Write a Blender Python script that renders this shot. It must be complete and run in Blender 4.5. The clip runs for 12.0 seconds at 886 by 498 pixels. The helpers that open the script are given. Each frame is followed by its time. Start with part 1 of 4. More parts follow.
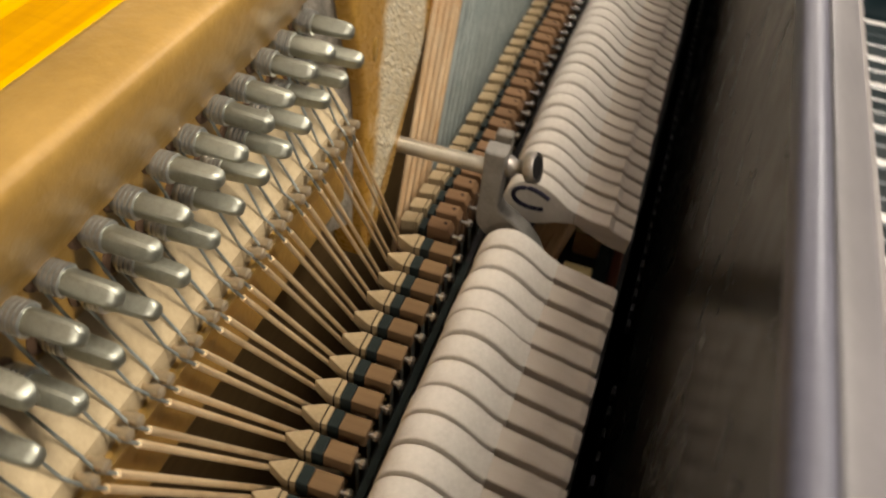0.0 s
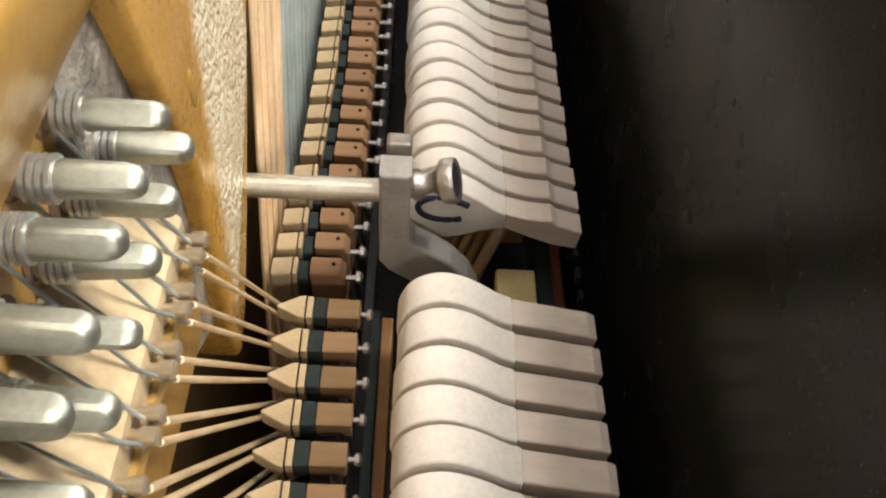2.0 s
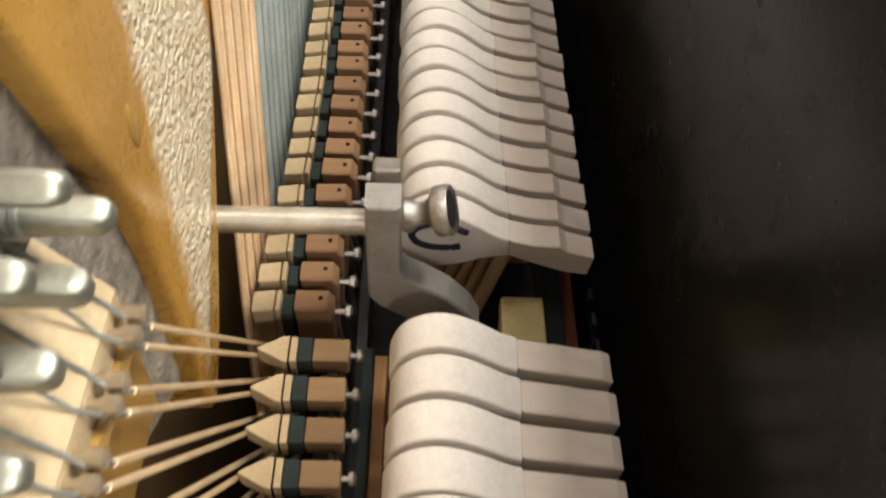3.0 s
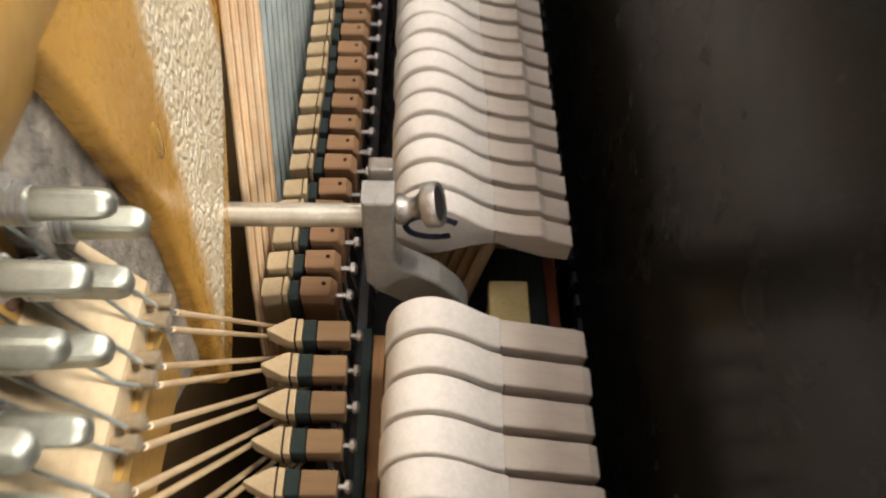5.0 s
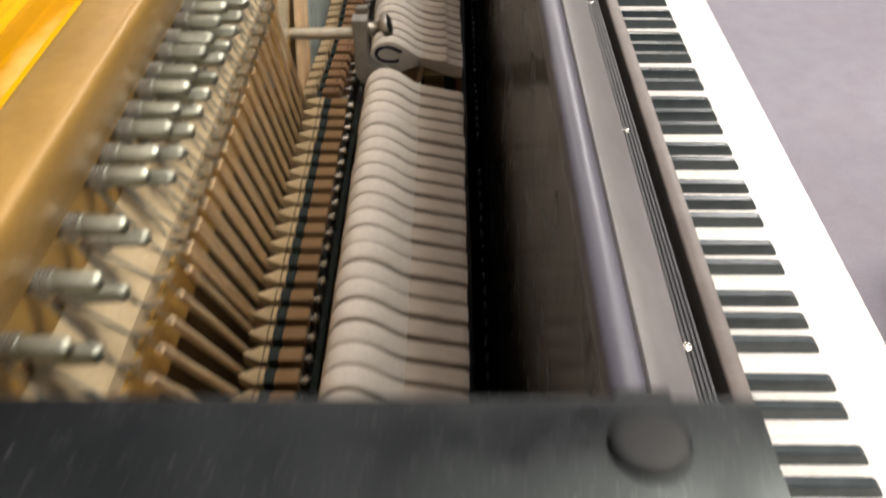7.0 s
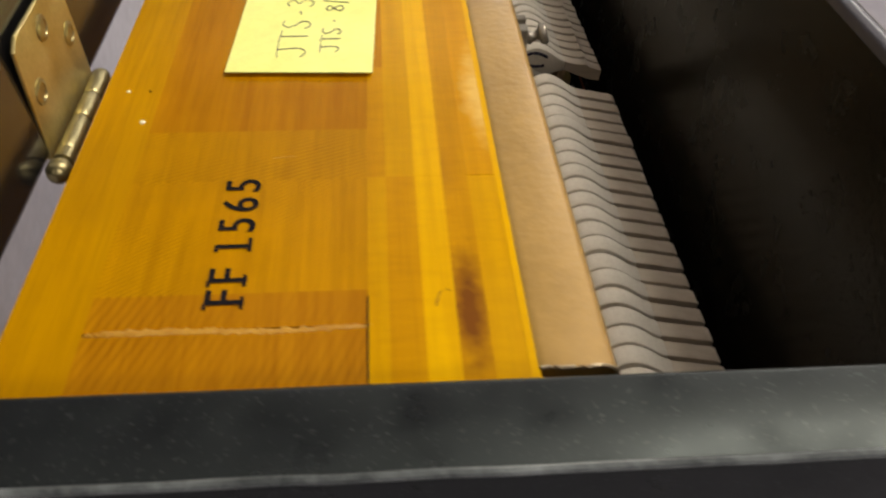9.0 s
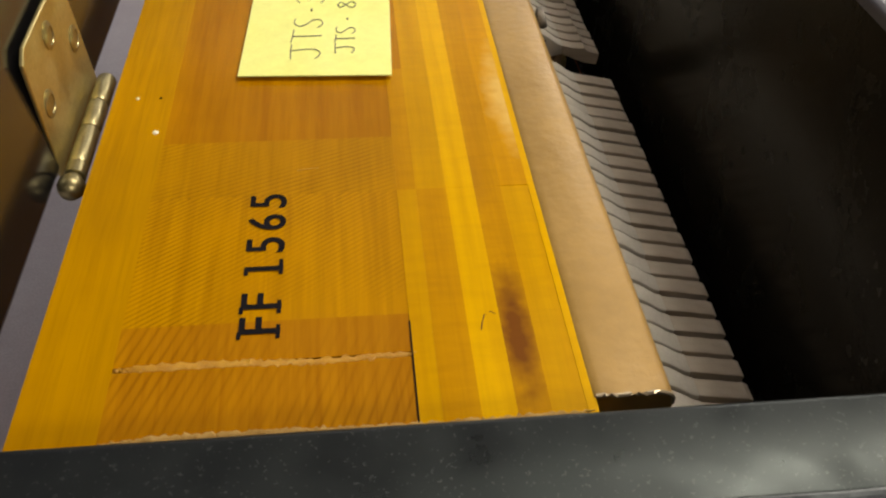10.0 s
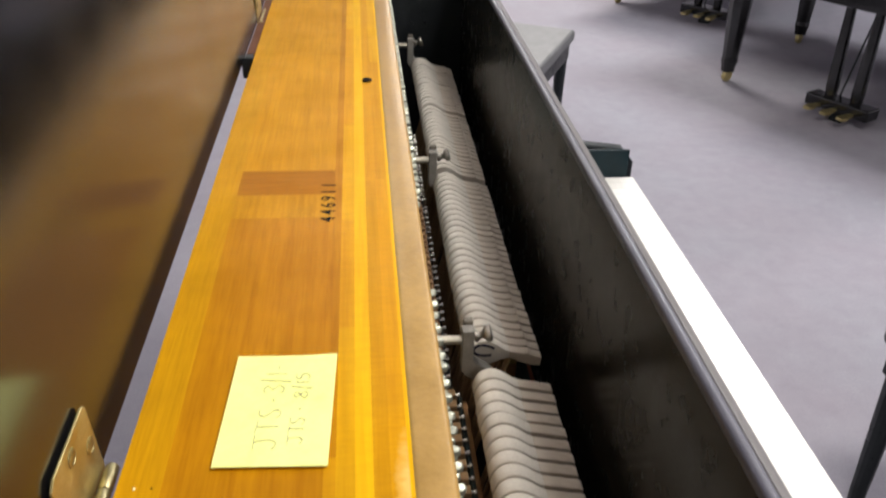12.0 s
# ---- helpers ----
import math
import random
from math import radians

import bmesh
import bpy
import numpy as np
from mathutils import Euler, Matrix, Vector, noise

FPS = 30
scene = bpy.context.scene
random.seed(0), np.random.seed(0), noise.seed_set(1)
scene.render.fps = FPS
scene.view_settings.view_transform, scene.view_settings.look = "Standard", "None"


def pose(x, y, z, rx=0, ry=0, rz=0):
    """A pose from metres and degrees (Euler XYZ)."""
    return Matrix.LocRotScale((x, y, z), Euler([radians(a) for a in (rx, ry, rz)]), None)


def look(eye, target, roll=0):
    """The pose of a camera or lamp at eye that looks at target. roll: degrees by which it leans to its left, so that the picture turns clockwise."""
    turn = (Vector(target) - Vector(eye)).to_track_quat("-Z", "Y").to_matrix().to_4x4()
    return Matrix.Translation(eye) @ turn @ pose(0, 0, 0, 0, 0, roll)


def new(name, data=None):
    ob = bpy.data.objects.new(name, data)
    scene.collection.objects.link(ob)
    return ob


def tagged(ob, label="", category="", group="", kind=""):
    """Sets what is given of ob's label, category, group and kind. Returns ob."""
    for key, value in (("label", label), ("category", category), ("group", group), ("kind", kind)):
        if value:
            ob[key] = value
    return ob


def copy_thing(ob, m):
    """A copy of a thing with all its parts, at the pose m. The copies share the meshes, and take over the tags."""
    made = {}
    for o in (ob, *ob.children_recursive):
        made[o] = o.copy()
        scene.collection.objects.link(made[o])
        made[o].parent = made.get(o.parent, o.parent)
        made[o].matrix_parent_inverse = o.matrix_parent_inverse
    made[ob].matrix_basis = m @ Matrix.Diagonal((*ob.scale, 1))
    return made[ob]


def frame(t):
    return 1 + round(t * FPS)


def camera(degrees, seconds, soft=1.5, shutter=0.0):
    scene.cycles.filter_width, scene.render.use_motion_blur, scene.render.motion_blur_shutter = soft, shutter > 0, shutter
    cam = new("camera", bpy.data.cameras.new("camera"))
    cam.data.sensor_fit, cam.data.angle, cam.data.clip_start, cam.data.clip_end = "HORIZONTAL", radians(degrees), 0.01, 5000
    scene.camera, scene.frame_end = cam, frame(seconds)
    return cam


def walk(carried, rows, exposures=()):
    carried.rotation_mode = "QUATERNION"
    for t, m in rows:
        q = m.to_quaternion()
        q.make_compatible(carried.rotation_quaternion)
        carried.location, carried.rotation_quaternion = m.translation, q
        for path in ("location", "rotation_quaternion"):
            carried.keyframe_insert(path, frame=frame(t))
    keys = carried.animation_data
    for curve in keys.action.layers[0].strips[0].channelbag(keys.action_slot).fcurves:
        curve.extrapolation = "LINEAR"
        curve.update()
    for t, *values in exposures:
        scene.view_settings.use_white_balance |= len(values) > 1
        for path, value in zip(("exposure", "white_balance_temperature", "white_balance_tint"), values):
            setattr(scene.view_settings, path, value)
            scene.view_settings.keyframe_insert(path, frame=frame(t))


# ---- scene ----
cam = camera(54.3, 12.0, 2.1, 0.6)
PATH = [
    (0, (-0.3097, 0.0400, 1.2470), (-0.4868, 0.7570, 0.5728), 6.44),
    (0.5, (-0.3447, 0.0599, 1.2244), (-0.4141, 0.7707, 0.5245), 2.73),
    (1, (-0.3511, 0.1099, 1.2080), (-0.3604, 0.7979, 0.4824), 4.20),
    (1.5, (-0.3567, 0.1500, 1.2054), (-0.3396, 0.8158, 0.4595), 4.62),
    (2, (-0.3669, 0.1688, 1.2046), (-0.3247, 0.8214, 0.4481), 5.29),
    (2.5, (-0.3667, 0.1790, 1.1988), (-0.3272, 0.8233, 0.4350), 4.98),
    (3, (-0.3607, 0.2021, 1.1909), (-0.3324, 0.8414, 0.4225), 3.35),
    (3.2, (-0.3630, 0.2105, 1.1900), (-0.3259, 0.8362, 0.4108), 3.84),
    (4.8, (-0.3608, 0.2007, 1.2024), (-0.3270, 0.8130, 0.4125), 3.29),
    (5, (-0.3555, 0.1860, 1.2163), (-0.3352, 0.8067, 0.4325), 2.34),
    (5.5, (-0.3511, 0.1378, 1.2598), (-0.3340, 0.8148, 0.5241), 1.95),
    (6, (-0.3320, 0.0442, 1.2964), (-0.3260, 0.7825, 0.6218), -0.07),
    (6.5, (-0.3055, -0.0793, 1.2952), (-0.3033, 0.6787, 0.6429), -0.93),
    (7, (-0.3075, -0.1933, 1.2735), (-0.3152, 0.5689, 0.6262), -0.22),
    (7.5, (-0.3541, -0.2518, 1.2993), (-0.3633, 0.5106, 0.6522), 0.05),
    (7.7, (-0.3662, -0.2602, 1.3017), (-0.3780, 0.5038, 0.6566), -0.23),
    (9.3, (-0.4921, -0.2141, 1.3120), (-0.4133, 0.5288, 0.6474), 1.87),
    (9.5, (-0.4940, -0.2092, 1.3100), (-0.4111, 0.5307, 0.6424), 1.87),
    (10, (-0.4961, -0.2064, 1.3139), (-0.4038, 0.5178, 0.6306), 2.24),
    (10.5, (-0.4974, -0.2135, 1.3445), (-0.3993, 0.5075, 0.6586), 3.02),
    (11, (-0.4857, -0.2234, 1.3888), (-0.3870, 0.5456, 0.7572), 3.19),
    (11.5, (-0.4711, -0.2370, 1.4260), (-0.3773, 0.5957, 0.8803), 2.28),
    (12, (-0.4622, -0.2455, 1.4456), (-0.3712, 0.6167, 0.9472), 1.71),
]
EXPOSURES = [
    (0.0, -0.92, 7150, 10), (0.5, -0.92, 7200, 10), (1.0, -0.50, 6650, 10), (1.5, -0.40, 6650, 9), (2.0, -0.18, 6450, 9), (2.5, -0.36, 6550, 9), (3.0, -0.32, 6550, 9), (5.0, -0.28, 6450, 11), (5.5, -0.40, 6250, 13),
    (6.0, -0.5, 6150, 14), (6.5, -0.72, 6450, 10), (7.0, -0.95, 6700, 10), (7.7, -0.90, 6300, 10), (9.4, -1.58, 7200, 6), (10.6, -1.58, 7200, 6), (11.0, -1.66, 7150, 8), (11.4, -1.2, 6400, 8), (12.0, -1.07, 6300, 8),
]
walk(cam, [(t, look(eye, target, roll)) for t, eye, target, roll in PATH], EXPOSURES)

# ---- light: white ceiling panels of a showroom, all unseen, soft light all round ----
world = bpy.data.worlds.new("room_air")
scene.world = world
world.use_nodes = True
world.node_tree.nodes["Background"].inputs["Color"].default_value = (0.80, 0.86, 1.0, 1)
world.node_tree.nodes["Background"].inputs["Strength"].default_value = 0.22


def area_lamp(name, place, size_x, size_y, watts, colour):
    data = bpy.data.lights.new(name, "AREA")
    data.shape, data.size, data.size_y, data.energy, data.color = "RECTANGLE", size_x, size_y, watts, colour
    ob = new(name, data)
    ob.matrix_basis = pose(*place)
    return ob


CEILING = 2.75
# The last two are fill, added for the floor behind and the bass side.
LAMPS = [(-0.40, 0.35, 6), (0.62, 0.5, 122), (1.6, 3.4, 150), (4.2, 3.6, 210), (0.9, 6.1, 230), (-0.75, 3.1, 38), (0.7, -2.1, 145)]
for lx, ly, watts in LAMPS:
    area_lamp("unseen_ceiling_light", (lx, ly, CEILING - 0.03), 1.15, 0.55, watts, (1.0, 0.93, 0.85) if abs(lx) < 1 else (1.0, 0.97, 0.95))


# ---- materials ----
def material(name, base=(0.5, 0.5, 0.5), rough=0.5, metal=0.0):
    mat = bpy.data.materials.new(name)
    mat.use_nodes = True
    nt = mat.node_tree
    bsdf = nt.nodes["Principled BSDF"]
    bsdf.inputs["Base Color"].default_value = (*base, 1)
    bsdf.inputs["Roughness"].default_value = rough
    bsdf.inputs["Metallic"].default_value = metal
    return mat, nt, bsdf


def coords(nt, scale=(1, 1, 1), turn=(0, 0, 0)):
    tc = nt.nodes.new("ShaderNodeTexCoord")
    mp = nt.nodes.new("ShaderNodeMapping")
    mp.inputs["Scale"].default_value = scale
    mp.inputs["Rotation"].default_value = [radians(a) for a in turn]
    nt.links.new(tc.outputs["Object"], mp.inputs["Vector"])
    return mp.outputs["Vector"]


def noise_tex(nt, vector, scale, detail=4, rough=0.55, distortion=0.0):
    n = nt.nodes.new("ShaderNodeTexNoise")
    n.inputs["Scale"].default_value = scale
    n.inputs["Detail"].default_value = detail
    n.inputs["Roughness"].default_value = rough
    n.inputs["Distortion"].default_value = distortion
    nt.links.new(vector, n.inputs["Vector"])
    return n.outputs["Fac"]


def ramp(nt, fac, stops):
    r = nt.nodes.new("ShaderNodeValToRGB")
    while len(r.color_ramp.elements) < len(stops):
        r.color_ramp.elements.new(0.5)
    for el, (at, col) in zip(r.color_ramp.elements, stops):
        el.position, el.color = at, (*col, 1)
    nt.links.new(fac, r.inputs["Fac"])
    return r.outputs["Color"]


def value_ramp(nt, fac, lo, hi):
    m = nt.nodes.new("ShaderNodeMapRange")
    m.inputs["From Min"].default_value, m.inputs["From Max"].default_value = 0.3, 0.7
    m.inputs["To Min"].default_value, m.inputs["To Max"].default_value = lo, hi
    nt.links.new(fac, m.inputs["Value"])
    return m.outputs["Result"]


def mix(nt, fac, a, b, kind="MIX"):
    m = nt.nodes.new("ShaderNodeMix")
    m.data_type, m.blend_type = "RGBA", kind
    if isinstance(fac, float):
        m.inputs[0].default_value = fac
    else:
        nt.links.new(fac, m.inputs[0])
    for src, n in ((a, 6), (b, 7)):
        if isinstance(src, tuple):
            m.inputs[n].default_value = (*src, 1)
        else:
            nt.links.new(src, m.inputs[n])
    return m.outputs[2]


def bump(nt, bsdf, height, strength, distance):
    b = nt.nodes.new("ShaderNodeBump")
    b.inputs["Strength"].default_value = strength
    b.inputs["Distance"].default_value = distance
    nt.links.new(height, b.inputs["Height"])
    nt.links.new(b.outputs["Normal"], bsdf.inputs["Normal"])


def object_random(nt):
    return nt.nodes.new("ShaderNodeObjectInfo").outputs["Random"]


def tone(nt, colour, lo=0.85, hi=1.1):
    """The colour made lighter or darker from piece to piece."""
    rnd = object_random(nt)
    m = nt.nodes.new("ShaderNodeMapRange")
    m.inputs["To Min"].default_value, m.inputs["To Max"].default_value = lo, hi
    nt.links.new(rnd, m.inputs["Value"])
    hsv = nt.nodes.new("ShaderNodeHueSaturation")
    nt.links.new(m.outputs["Result"], hsv.inputs["Value"])
    nt.links.new(colour, hsv.inputs["Color"])
    return hsv.outputs["Color"]


def speckled(name, dark, light, scale, rough, metal=0.0, relief=0.0, relief_scale=None, spread=(0.35, 0.65), pieces=None, rough_range=None, relief_strength=0.6):
    """Two tones mixed by noise at two scales, with a fine relief."""
    mat, nt, bsdf = material(name, light, rough, metal)
    v = coords(nt)
    big = noise_tex(nt, v, scale, 3)
    col = ramp(nt, big, [(spread[0], dark), (spread[1], light)])
    fine = noise_tex(nt, v, scale * 9, 5, 0.65)
    col = mix(nt, 0.35, col, ramp(nt, fine, [(0.3, tuple(c * 0.72 for c in dark)), (0.7, light)]))
    if pieces:
        col = tone(nt, col, *pieces)
    nt.links.new(col, bsdf.inputs["Base Color"])
    if rough_range:
        nt.links.new(value_ramp(nt, big, *rough_range), bsdf.inputs["Roughness"])
    if relief:
        bump(nt, bsdf, noise_tex(nt, v, relief_scale or scale * 9, 4), relief_strength, relief)
    return mat


def wood(name, dark, light, along, grain, rough, turn=0.0, pieces=(0.9, 1.1), blotch=0.25, coat=0.0, rings=None, age=1.0, ripple=0.0):
    """Fine streaks that run along one axis ('x', 'y' or 'z'), broad clouds over them."""
    mat, nt, bsdf = material(name, light, rough)
    stretch = {"x": (0.04, 1, 1), "y": (1, 0.04, 1), "z": (1, 1, 0.04)}[along]
    v = coords(nt, stretch, (0, 0, turn))
    streak = noise_tex(nt, v, grain, 6, 0.6, 0.35)
    col = ramp(nt, streak, [(0.30, tuple(0.65 * a + 0.35 * b for a, b in zip(dark, light))), (0.5, tuple((a + 3 * b) / 4 for a, b in zip(dark, light))), (0.70, light)])
    cloud = noise_tex(nt, coords(nt), 14, 3)
    col = mix(nt, value_ramp(nt, cloud, 0.0, blotch), col, tuple(c * 0.62 for c in dark))
    bands = noise_tex(nt, v, grain * 0.16, 2, 0.5)
    col = mix(nt, value_ramp(nt, bands, 0.0, 0.42), col, tuple((a + b) / 2.6 for a, b in zip(dark, light)))
    pores = noise_tex(nt, v, grain * 2.6, 3, 0.7)
    col = mix(nt, value_ramp(nt, pores, -0.25 * age, 0.34 * age), col, tuple(c * 0.55 for c in dark))
    ages = noise_tex(nt, coords(nt), 5.5, 4, 0.6)
    col = mix(nt, value_ramp(nt, ages, -0.1 * age, 0.32 * age), col, (dark[0] * 0.92, dark[1] * 0.78, dark[2]))
    if ripple:
        across = noise_tex(nt, coords(nt, (0.22, 1, 1)), 330, 3, 0.6, 0.4)
        col = mix(nt, value_ramp(nt, across, -0.3 * ripple, ripple), col, tuple(c * 0.8 for c in dark))
    if rings:
        width, angle, most = rings
        w = nt.nodes.new("ShaderNodeTexWave")
        w.bands_direction = "X"
        w.inputs["Scale"].default_value = 0.314 / width
        w.inputs["Distortion"].default_value = 4.0
        w.inputs["Detail"].default_value = 3.0
        w.inputs["Detail Scale"].default_value = 0.045
        nt.links.new(coords(nt, (1, 1, 1), (0, 0, angle)), w.inputs["Vector"])
        thin = nt.nodes.new("ShaderNodeMath")
        thin.operation = "POWER"
        thin.inputs[1].default_value = 3.0
        nt.links.new(w.outputs["Fac"], thin.inputs[0])
        fade = nt.nodes.new("ShaderNodeMath")
        fade.operation = "MULTIPLY"
        nt.links.new(thin.outputs["Value"], fade.inputs[0])
        nt.links.new(value_ramp(nt, noise_tex(nt, coords(nt), 30, 3, 0.55), most * -0.15, most * 1.15), fade.inputs[1])
        col = mix(nt, fade.outputs["Value"], col, tuple(c * 0.42 for c in dark))
    col = tone(nt, col, *pieces)
    nt.links.new(col, bsdf.inputs["Base Color"])
    nt.links.new(value_ramp(nt, cloud, rough - 0.06, rough + 0.1), bsdf.inputs["Roughness"])
    bsdf.inputs["Coat Weight"].default_value = coat
    bsdf.inputs["Specular IOR Level"].default_value = 0.07
    bsdf.inputs["Coat Roughness"].default_value = 0.18
    bump(nt, bsdf, streak, 0.3, 0.00008)
    return mat


AMBER_D, AMBER_L = (0.30, 0.105, 0.001), (0.53, 0.232, 0.002)
PALE_D, PALE_L = (0.33, 0.138, 0.001), (0.585, 0.283, 0.002)
M_AMBER = wood("amber_varnished_pine", AMBER_D, AMBER_L, "y", 260, 0.36, 0, (0.93, 1.06), 0.45, 0.0, None, 0.6)
M_AMBER_DIAG = wood("amber_varnished_oblique", PALE_D, PALE_L, "y", 260, 0.36, 38, (0.97, 1.03), 0.3, 0.0, (0.0016, 55, 0.62), 0.5)
M_AMBER_CROSS = wood("amber_varnished_cross_cut", PALE_D, PALE_L, "y", 260, 0.36, 15, (0.97, 1.03), 0.3, 0.0, (0.0019, 66, 0.5), 0.6)
M_AMBER_DARK = wood("amber_varnished_end_grain", (0.28, 0.100, 0.002), (0.475, 0.203, 0.004), "y", 420, 0.4, 8, (0.96, 1.04), 0.3, 0.0, (0.0027, 20, 0.34), 0.4)
M_AMBER_BAND = wood("brown_varnished_cross_band", (0.22, 0.075, 0.002), (0.41, 0.165, 0.003), "x", 300, 0.4, 0, (0.97, 1.03), 0.3, 0.0, None, 0.4)
M_AMBER_PALE = wood("pale_amber_varnished_pine", PALE_D, PALE_L, "y", 200, 0.36, 0, (0.97, 1.04), 0.3, 0.0, None, 0.5)
M_YELLOW = wood("yellow_maple_ply", (0.50, 0.25, 0.001), (0.76, 0.43, 0.002), "y", 180, 0.36, 0, (0.98, 1.05), 0.1, 0.0, None, 0.25, 0.16)
M_EDGE = wood("olive_varnished_edge_plank", (0.37, 0.168, 0.001), (0.55, 0.275, 0.002), "y", 240, 0.36, 2, (0.97, 1.03), 0.4, 0.0, None, 0.7)
M_GOLDEN = wood("golden_maple_ply", (0.46, 0.215, 0.001), (0.71, 0.38, 0.002), "y", 180, 0.36, 0, (0.94, 1.06), 0.2, 0.0, None, 0.4, 0.22)
M_HONEY = wood("honey_maple_ply", (0.41, 0.172, 0.001), (0.64, 0.315, 0.002), "y", 180, 0.36, 0, (0.92, 1.06), 0.2, 0.0, None, 0.45, 0.26)


def burnt_maple():
    """Honey maple with one dark scorch near the bass end and a pale patch."""
    mat = M_HONEY.copy()
    mat.name = "stained_honey_maple"
    nt = mat.node_tree
    bsdf = nt.nodes["Principled BSDF"]
    before = bsdf.inputs["Base Color"].links[0].from_socket
    geo = nt.nodes.new("ShaderNodeTexCoord").outputs["Object"]
    wobble = nt.nodes.new("ShaderNodeTexNoise")
    wobble.inputs["Scale"].default_value = 160
    nt.links.new(geo, wobble.inputs["Vector"])
    col = before
    for cx, cy, rx, ry, tint, most in ((-0.4560, -0.0545, 0.0056, 0.027, (0.12, 0.030, 0.006), 0.88), (-0.4430, 0.0580, 0.0065, 0.036, (0.78, 0.56, 0.20), 0.5), (-0.4600, 0.0120, 0.0040, 0.020, (0.30, 0.12, 0.01), 0.4)):
        mp = nt.nodes.new("ShaderNodeMapping")
        mp.vector_type = "TEXTURE"
        mp.inputs["Location"].default_value = (cx, cy, 1.14)
        mp.inputs["Scale"].default_value = (rx, ry, 1)
        nt.links.new(geo, mp.inputs["Vector"])
        ln = nt.nodes.new("ShaderNodeVectorMath")
        ln.operation = "LENGTH"
        nt.links.new(mp.outputs["Vector"], ln.inputs[0])
        add = nt.nodes.new("ShaderNodeMath")
        nt.links.new(ln.outputs["Value"], add.inputs[0])
        nt.links.new(wobble.outputs["Fac"], add.inputs[1])
        mr = nt.nodes.new("ShaderNodeMapRange")
        mr.inputs["From Min"].default_value, mr.inputs["From Max"].default_value = 0.75, 1.6
        mr.inputs["To Min"].default_value, mr.inputs["To Max"].default_value = most, 0.0
        nt.links.new(add.outputs["Value"], mr.inputs["Value"])
        col = mix(nt, mr.outputs["Result"], col, tint)
    nt.links.new(col, bsdf.inputs["Base Color"])
    return mat


M_STAINED = burnt_maple()
M_DROP = speckled("pale_dried_paint", (0.78, 0.74, 0.58), (0.88, 0.85, 0.72), 200, 0.4)
M_GLUE = speckled("dried_glue", (0.42, 0.185, 0.008), (0.60, 0.315, 0.030), 220, 0.42, relief=0.0006)
M_RAW = speckled("pale_splintered_wood", (0.28, 0.145, 0.020), (0.47, 0.29, 0.085), 160, 0.7)
M_PLATE = speckled("bronze_painted_iron", (0.285, 0.166, 0.040), (0.385, 0.230, 0.060), 18, 0.42, 0.12, relief=0.0004, relief_scale=300, rough_range=(0.28, 0.40))
M_PLATE.node_tree.nodes["Principled BSDF"].inputs["Specular IOR Level"].default_value = 0.45
M_CAST = speckled("rough_cast_iron_paint", (0.52, 0.41, 0.25), (0.68, 0.57, 0.39), 70, 0.3, 0.2, relief=0.0012, relief_scale=480, rough_range=(0.16, 0.34), relief_strength=1.0)


